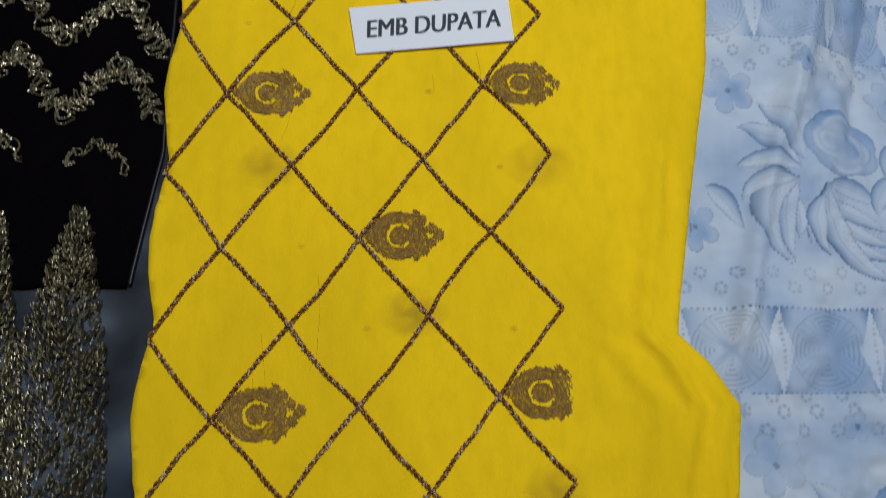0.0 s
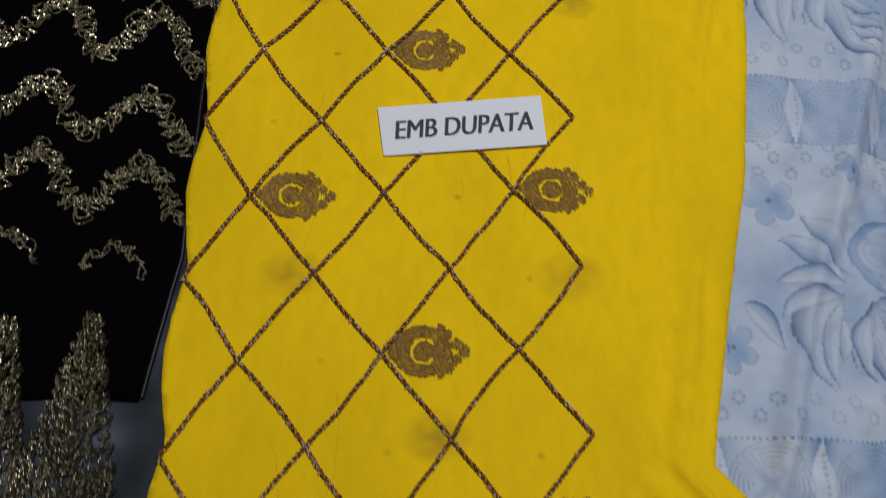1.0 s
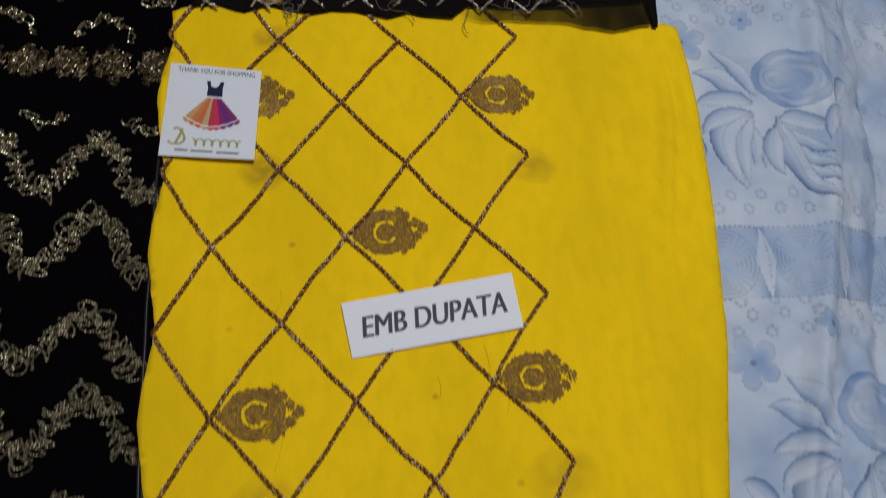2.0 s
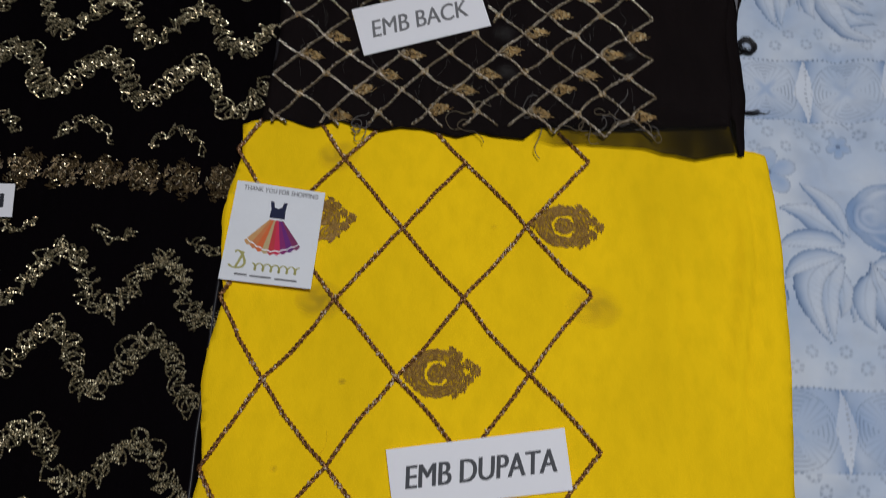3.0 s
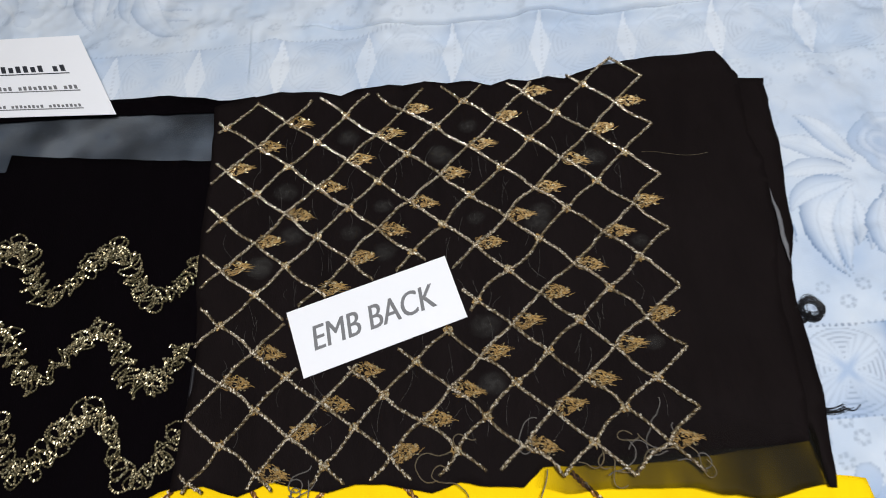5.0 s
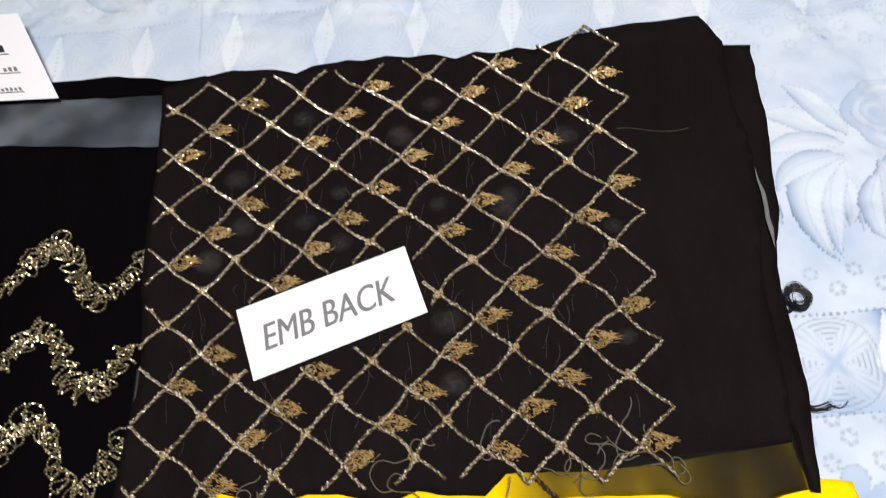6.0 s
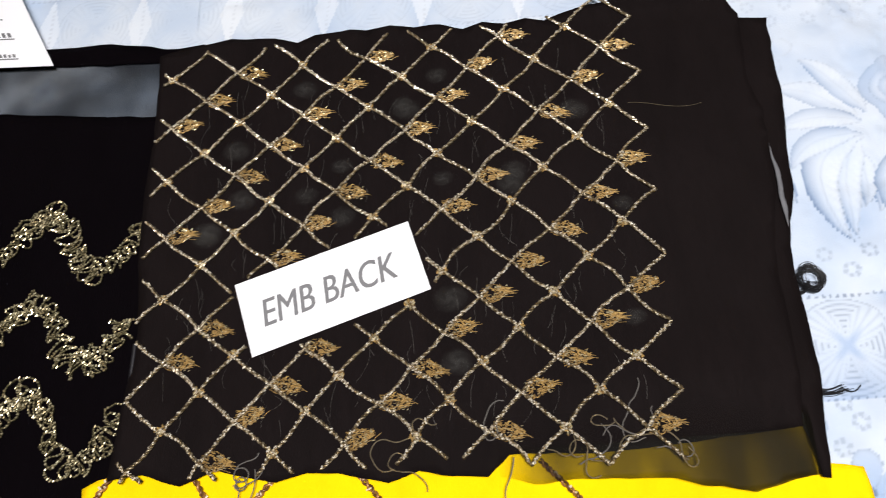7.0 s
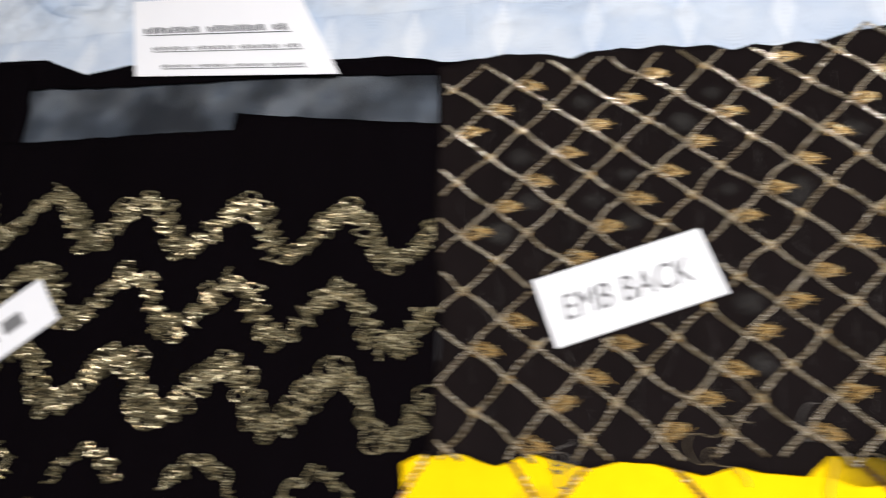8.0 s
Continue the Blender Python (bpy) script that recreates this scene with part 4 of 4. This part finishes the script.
BACK_X = ((0, 0, -0.097819), (0, 1, 0.027479), (0, 2, -0.000288), (0, 3, 0.000014), (1, 0, 0.026934), (1, 1, -0.000103), (1, 2, 0.00002), (2, 0, 0.000127), (2, 1, 0.000059), (3, 0, -0.00001))
BACK_Y = ((0, 0, 1.003783), (0, 1, -0.024346), (0, 2, 0.000168), (0, 3, -0.000022), (1, 0, 0.025879), (1, 1, 0.000035), (1, 2, -0.000052), (2, 0, 0.000178), (2, 1, -0.000012), (3, 0, 0.000017))


def back_node(a, b):
    w = random.Random(50 * a + b)
    return stretched(BACK_X, a, b) + w.uniform(-0.001, 0.001), stretched(BACK_Y, a, b) + w.uniform(-0.001, 0.001)


def back_allowed(a, b):
    x, y = back_node(a, b)
    return -6 <= a + b <= 10 and 0.745 < y < 1.165


lines = []
for b in range(-9, 14):
    lines.append([(a, b) for a in range(-12, 12) if back_allowed(a, b)])
for a in range(-12, 12):
    lines.append([(a, b) for b in range(-12, 15) if back_allowed(a, b)])
for n, run in enumerate(lines):
    if len(run) < 2:
        continue
    pts = [p for p in bowed([back_node(*q) for q in run], 500 + n, 0.009) if 0.768 - 0.012 * (p[0] > 0.04) < p[1] < 1.131 + 0.03 * max(0, p[0] - 0.10) / 0.08 and p[0] > -0.2245]
    if len(pts) > 2:
        v, f, slots = braid(pts, pressed(back_z, -0.0745, 0.900, 0.296, 0.073, 0.033, 0.0032), 0.00078, 0.00076, 0.0052, n, 0.0012, 0.95)
        part("lattice_braid", v, f, [SILVER, DULL, GLINT], back, slots=slots, smooth=True)


def bud(seed):
    """A feathery leaf of fine gold stitches."""
    g = np.random.RandomState(seed)
    n = 120
    x = g.rand(n) ** 0.85 * 0.019 + 0.002
    half = 0.0074 * np.sin(np.pi * np.clip(x / 0.0235, 0, 1) ** 0.62) ** 0.9
    y = g.uniform(-1, 1, n) * half + 0.0012
    a = -np.sign(y) * 0.35 + g.randn(n) * 0.45
    s1 = stitches(x, y, a, 0.0028, 0.00030, 0.0003 + 0.0006 * g.rand(n))
    k = 7
    fx = np.full(k, 0.017) + g.rand(k) * 0.008
    s2 = stitches(fx, g.uniform(-0.006, 0.007, k) * (0.026 - fx) / 0.009, g.uniform(-0.5, 0.5, k), 0.0055, 0.0002, 0.0006)
    k = 26
    fx = g.rand(k) * 0.017 + 0.003
    s3 = stitches(fx, g.uniform(-0.005, 0.006, k), g.uniform(-0.8, 0.8, k), 0.0016, 0.0003, 0.0011)
    return s1, s2, s3


def with_glints(name, *layers):
    """Threads with a few pale slivers as painted glints, the last layer."""
    v, f = joined(layers)
    bright = len(layers[-1][1])
    return mesh_of(name, v, f, [GOLD, GOLD_GLINT], [0] * (len(f) - bright) + [1] * bright)


def knot(seed):
    g = np.random.RandomState(seed)
    a = g.rand(26) * 2 * np.pi
    r = 0.0034 * np.sqrt(g.rand(26))
    s1 = stitches(r * np.cos(a), r * np.sin(a), g.rand(26) * np.pi, 0.0032, 0.0006, 0.0008 + 0.0008 * g.rand(26))
    return s1, stitches(r[:9] * np.cos(a[:9]), r[:9] * np.sin(a[:9]), g.rand(9) * np.pi, 0.0018, 0.0005, 0.0019)


buds = [with_glints("bud_motif", *bud(n)) for n in range(5)]
knots = [with_glints("cord_knot", *knot(n)) for n in range(4)]
for a in range(-12, 12):
    for b in range(-12, 15):
        if back_allowed(a, b) and -5 < a + b < 10 and 0.776 < back_node(a, b)[1] < 1.125:
            x, y = back_node(a, b)
            if abs((x + 0.0745) * 0.9565 + (y - 0.900) * 0.2917) < 0.068 and abs((y - 0.900) * 0.9565 - (x + 0.0745) * 0.2917) < 0.027:
                continue
            z = float(back_z(x, y)) + 0.0005
            if b % 2:
                ob = new("bud_motif", buds[(3 * a + b) % 5])
                ob.matrix_basis = pose(x, y, z, 0, 0, random.Random(a * 31 + b).uniform(-14, 18)) @ Matrix.Diagonal((1.05, 0.95, 1, 1))
            else:
                ob = new("cord_knot", knots[(a + 2 * b) % 4])
                ob.matrix_basis = pose(x, y, z, 0, 0, 40 * a)
            ob.parent = back

g = np.random.RandomState(22)
for n in range(34):
    a, b = g.randint(-4, 7), g.randint(-2, 9)
    x, y = back_node(a, b)
    x, y = x + 0.026 + 0.006 * g.rand(), y + 0.004 * g.randn()
    if x < 0.16 and 0.79 < y < 1.10 and -4 <= a + b <= 9:
        faint_patch("faint_motif", x, y, g.uniform(0.008, 0.014), n, GHOST_GREY, back, "grey motif of a lower layer showing through", back_z)
g = np.random.RandomState(21)
hairs = []
for n in range(170):
    x, y = g.uniform(-0.20, 0.15), g.uniform(0.79, 1.08)
    l, a = g.uniform(0.008, 0.028), np.pi / 2 + g.randn() * 0.22
    u = np.linspace(0, 1, 8)
    c = g.randn() * 0.0022
    px, py = x + l * u * np.cos(a) + c * np.sin(np.pi * u), y + l * u * np.sin(a)
    hairs.append(tube(np.stack([px, py, back_z(px, py) + 0.0008 + 0.0006 * np.sin(np.pi * u)], 1), 0.00009, 3))
tagged(part("loose_threads", *joined(hairs), HAIR, back, "fine loose grey threads"), kind="stuff")


def curl(x, y, length, turn, seed, height, radius=0.0006, bend=5.0):
    """A loose thread that wanders over the cloth."""
    g = np.random.RandomState(seed)
    pts, a = [(x, y)], turn
    w = g.randn() * bend
    for n in range(int(length / 0.002)):
        w = 0.86 * w + g.randn() * bend * 4
        a += w * 0.002 * 4
        pts.append((pts[-1][0] + 0.002 * math.cos(a), pts[-1][1] + 0.002 * math.sin(a)))
    p = np.array(pts)
    return tube(np.column_stack([p, height(p[:, 0], p[:, 1]) + 0.0014 + 0.0008 * np.sin(np.arange(len(p)) * 0.7)]), radius, 4)


for n in range(18):
    x = (-0.13, -0.02, 0.04, 0.085, 0.10, 0.12, 0.135, 0.15)[n % 8] + g.uniform(-0.012, 0.012)
    part("frayed_cord", *curl(x, g.uniform(0.762, 0.792), g.uniform(0.03, 0.06), g.uniform(0, 6.3), n, back_z, 0.00042), SILVER if n % 2 else HAIR, back)
px = np.linspace(0.165, 0.222, 40)
py = 1.038 + 0.004 * np.cos((px - 0.165) * 70) - 0.004
part("trailing_thread", *tube(np.stack([px, py, back_z(px, py) + 0.0008], 1), 0.0003, 3), SILVER, back)


def tassel(name, pieces, label):
    v, f = joined(pieces)
    return tagged(part(name, v, f, TASSEL), label, "thread", "black threads beside the panel")


def on_sheet(x, y):
    return sheet_height(x, y) + 0.0006


loops = []
for n in range(26):
    u = np.linspace(0, 2 * np.pi, 26)
    rx, ry = 0.0095 + 0.0022 * g.randn(), 0.0085 + 0.0018 * g.randn()
    px, py = 0.271 + 0.001 * g.randn() + rx * np.cos(u + n) * 0.9, 0.879 + 0.001 * g.randn() + ry * np.sin(u + n)
    loops.append(tube(np.stack([px, py, on_sheet(px, py) + 0.001 + 0.003 * g.rand() + 0.001 * np.sin(3 * u)], 1), 0.00028, 3))
for n in range(10):
    u = np.linspace(0, 1, 10)
    px, py = 0.252 + 0.018 * u, 0.874 - 0.006 * np.sin(np.pi * u) + 0.0012 * g.randn() + 0.002 * u
    loops.append(tube(np.stack([px, py, on_sheet(px, py) + 0.001 + 0.0005 * g.rand()], 1), 0.0003, 3))
tassel("thread_knot", loops, "curled knot of black thread on the sheet")
loops = []
for n in range(22):
    u = np.linspace(0, 1, 14)
    px = 0.250 + (0.024 + 0.003 * g.randn()) * u
    py = 0.802 - 0.003 * np.sin(np.pi * u) - 0.004 * u * g.rand() + 0.0012 * g.randn()
    loops.append(tube(np.stack([px, py, on_sheet(px, py) + 0.001 + 0.001 * g.rand()], 1), 0.00026, 3))
loops.append(curl(0.272, 0.801, 0.016, -1.0, 5, on_sheet, 0.0004))
tassel("thread_tail", loops, "loose tail of black thread on the sheet")

# ---- paper labels ----


def paper(name, corners, height, mat, label, category, group="paper slips", thick=0.0004, lift=(0, 0, 0, 0), bow=0.0):
    """A paper slip with four corners, slightly bowed."""
    tl, tr, br, bl = [np.array(c, float) for c in corners]
    n, m = 24, 10
    top = []
    for j in range(m + 1):
        for i in range(n + 1):
            u, v = i / n, j / m
            p = (tl * (1 - u) + tr * u) * (1 - v) + (bl * (1 - u) + br * u) * v
            up = (lift[0] * (1 - u) + lift[1] * u) * (1 - v) + (lift[3] * (1 - u) + lift[2] * u) * v
            top.append((p[0], p[1], height + up + bow * math.sin(math.pi * u)))
    w = n + 1
    k = len(top)
    faces = [(j * w + i, (j + 1) * w + i, (j + 1) * w + i + 1, j * w + i + 1) for j in range(m) for i in range(n)]
    rim = [i for i in range(w)] + [j * w + n for j in range(1, m + 1)] + [m * w + i for i in range(n - 1, -1, -1)] + [j * w for j in range(m - 1, 0, -1)]
    verts = top + [(x, y, z - thick) for x, y, z in top]
    faces += [tuple(q + k for q in reversed(f)) for f in faces]
    faces += [(a, b, b + k, a + k) for a, b in zip(rim, rim[1:] + rim[:1])]
    base = empty(name, (0, 0, 0), label, category, group)
    sheet = part("paper", verts, faces, mat, base)

    def place(u, v, up=0.0):
        p = (tl * (1 - u) + tr * u) * (1 - v) + (bl * (1 - u) + br * u) * v
        q = (lift[0] * (1 - u) + lift[1] * u) * (1 - v) + (lift[3] * (1 - u) + lift[2] * u) * v
        return p[0], p[1], height + q + bow * math.sin(math.pi * u) + up
    return base, place


def lettering(base, place, words, u0, u1, v0, v1, mat, shear=0.2, bold=0.016):
    """Words printed on a slip between u0 and u1 across and v0 (cap line) and v1 (base line) down."""
    cu = bpy.data.curves.new("words", "FONT")
    cu.body, cu.shear, cu.resolution_u = words, shear, 4
    ob = bpy.data.objects.new("words", cu)
    scene.collection.objects.link(ob)
    bpy.context.view_layer.update()
    me = bpy.data.meshes.new_from_object(ob.evaluated_get(bpy.context.evaluated_depsgraph_get()))
    bpy.data.objects.remove(ob)
    n = len(me.vertices)
    co = np.zeros(n * 3)
    me.vertices.foreach_get("co", co)
    co = co.reshape(-1, 3)
    polys = [tuple(p.vertices) for p in me.polygons]
    lo, hi = co.min(0), co.max(0)
    verts, faces = [], []
    for k, shift in enumerate((-bold, -bold / 2, 0.0, bold / 2, bold)):
        for c in co:
            u = u0 + (u1 - u0) * (c[0] + shift - lo[0]) / (hi[0] - lo[0])
            v = v1 - (v1 - v0) * (c[1] - lo[1]) / (hi[1] - lo[1])
            verts.append(place(u, v, 0.0002 + 0.00003 * k))
        faces += [tuple(q + k * n for q in p) for p in polys]
    return part("lettering", verts, faces, mat, base)


def bar(base, place, u0, u1, v0, v1, mat, name="printed_line", up=0.0002):
    n = 8
    top = [place(u0 + (u1 - u0) * k / n, v0, up) for k in range(n + 1)]
    low = [place(u0 + (u1 - u0) * k / n, v1, up) for k in range(n + 1)]
    return part(name, top + low, [(k, n + 1 + k, n + 2 + k, k + 1) for k in range(n)], mat, base)


base, place = paper("dupatta_label", ((-0.0942, 0.4585), (0.0580, 0.4790), (0.0628, 0.4282), (-0.0865, 0.4100)), 0.0034, PAPER, "white paper slip lettered in dark capitals, on the yellow dupatta", "paper label")
lettering(base, place, "EMB DUPATA", 0.085, 0.925, 0.31, 0.69, INK, bold=0.03)
base, place = paper("back_label", ((-0.1485, 0.9085), (-0.0160, 0.9490), (-0.0010, 0.8925), (-0.1325, 0.8515)), 0.0034, PAPER, "white paper slip lettered in grey capitals on black chiffon", "paper label")
lettering(base, place, "EMB BACK", 0.105, 0.865, 0.33, 0.69, INK_PALE)

base, place = paper("front_label", ((-0.683, 0.840), (-0.575, 0.928), (-0.548, 0.890), (-0.656, 0.802)), 0.002, PAPER, "white paper slip with unreadable print on the black front panel", "paper label")
for u in (0.12, 0.32, 0.50, 0.68):
    bar(base, place, u, u + 0.13, 0.35, 0.65, INK_PALE)
base, place = paper("trim_label", ((-0.585, 0.699), (-0.456, 0.698), (-0.452, 0.664), (-0.581, 0.664)), 0.004, PAPER, "white paper slip with unreadable print across the gold trim", "paper label")
for u in (0.10, 0.34, 0.58):
    bar(base, place, u, u + 0.18, 0.35, 0.65, INK_PALE)
bar(base, place, 0.90, 0.93, 0.30, 0.72, INK)

base, place = paper("address_slip", ((-0.551, 1.240), (-0.367, 1.221), (-0.3235, 1.131), (-0.535, 1.148)), 0.002, PAPER, "white paper slip with three underlined printed lines beside the lining", "paper label", lift=(0.010, 0.020, 0.002, 0.0))
for v0, u0, u1, h, mat, pieces in ((0.46, 0.06, 0.86, 0.10, INK, 4), (0.68, 0.10, 0.88, 0.06, INK_PALE, 6), (0.90, 0.14, 0.86, 0.045, INK_PALE, 7)):
    count = pieces * 5
    for k in range(count):
        if k % 9 != 8:
            a = u0 + (u1 - u0) * k / count
            bar(base, place, a, a + (u1 - u0) / count * 0.62, v0 - h * (0.95 if k % 3 else 0.8), v0 - h * 0.12, mat, "printed_mark")
    bar(base, place, u0, u1, v0 + 0.005, v0 + 0.018, mat, "underline")

# ---- shop card with a drawn dress ----
base, place = paper("shop_card", ((-0.2458, 0.7064), (-0.1610, 0.6938), (-0.1673, 0.5975), (-0.2529, 0.6070)), 0.0046, CARD, "glossy white card printed with a multicoloured dress", "card", thick=0.0008, lift=(0.0, 0.002, 0.004, 0.0))


def ink(name, colour):
    return material(name, colour, 0.3, spec=0.5, vary=0.15, vary_scale=200)


def shape(name, pts, mat, up=0.0003):
    v = [place(u, w, up) for u, w in pts]
    return part(name, v, [tuple(range(len(v) - 1, -1, -1))], mat, base)


NAVY, CREAM = ink("navy_ink", (0.02, 0.025, 0.06)), ink("olive_ink", (0.42, 0.40, 0.14))
shape("bodice", [(0.415, 0.17), (0.455, 0.17), (0.47, 0.23), (0.51, 0.24), (0.55, 0.22), (0.565, 0.17), (0.605, 0.17), (0.595, 0.25), (0.60, 0.34), (0.43, 0.34), (0.435, 0.25)], NAVY)
colours = [(0.62, 0.35, 0.14), (0.62, 0.22, 0.08), (0.70, 0.16, 0.05), (0.55, 0.42, 0.22), (0.55, 0.05, 0.06), (0.62, 0.04, 0.10), (0.25, 0.03, 0.16), (0.16, 0.03, 0.20), (0.22, 0.04, 0.12)]
for k, c in enumerate(colours):
    a, b = k / 9, (k + 1) / 9
    hem_a, hem_b = 0.60 + 0.10 * math.sin(math.pi * a), 0.60 + 0.10 * math.sin(math.pi * b)
    shape("skirt_panel", [(0.435 + 0.155 * a, 0.36), (0.435 + 0.155 * b, 0.36), (0.20 + 0.62 * b, hem_b), (0.20 + 0.62 * (a + b) / 2, (hem_a + hem_b) / 2 + 0.02), (0.20 + 0.62 * a, hem_a)], ink("skirt_ink", c))
for k in range(14):
    a, b = k / 14, (k + 1) / 14
    ya, yb = 0.565 + 0.10 * math.sin(math.pi * a) + 0.012 * (k % 2), 0.565 + 0.10 * math.sin(math.pi * b) + 0.012 * ((k + 1) % 2)
    shape("skirt_trim", [(0.22 + 0.58 * a, ya), (0.22 + 0.58 * b, yb), (0.22 + 0.58 * b, yb + 0.012), (0.22 + 0.58 * a, ya + 0.012)], PAPER, 0.0005)


def stroke(name, pts, width, mat):
    """A drawn pen line on the card."""
    p = np.array(pts, float)
    t = np.gradient(p, axis=0)
    t /= np.linalg.norm(t, axis=1)[:, None] + 1e-9
    q = np.column_stack([-t[:, 1], t[:, 0]]) * (width * (0.45 + 0.55 * np.abs(t[:, 1])))[:, None]
    v = [place(*a, 0.0004) for a in p + q] + [place(*a, 0.0004) for a in p - q]
    n = len(p)
    return part(name, v, [(k, k + 1, n + k + 1, n + k) for k in range(n - 1)], mat, base)


a = np.linspace(-2.2, 2.4, 26)
stroke("logo_stroke", np.column_stack([0.16 + 0.12 * np.cos(a) * (0.7 + 0.3 * np.sin(a)), 0.79 + 0.085 * np.sin(a)]), 0.014, CREAM)
stroke("logo_stroke", [(0.22, 0.71), (0.205, 0.76), (0.185, 0.81), (0.16, 0.87)], 0.014, CREAM)
a = np.linspace(0, 6 * np.pi, 110)
stroke("logo_stroke", np.column_stack([0.33 + 0.52 * a / a[-1] + 0.022 * np.sin(2 * a), 0.845 - 0.035 * np.cos(a * 2)]), 0.010, CREAM)
lettering(base, place, "THANK YOU FOR SHOPPING", 0.09, 0.93, 0.035, 0.085, INK_PALE, 0.0, 0.02)
for u0, u1, v0 in ((0.16, 0.30, 0.925), (0.33, 0.56, 0.93), (0.60, 0.84, 0.935)):
    bar(base, place, u0, u1, v0, v0 + 0.018, INK_PALE, "printed_word", 0.0003)
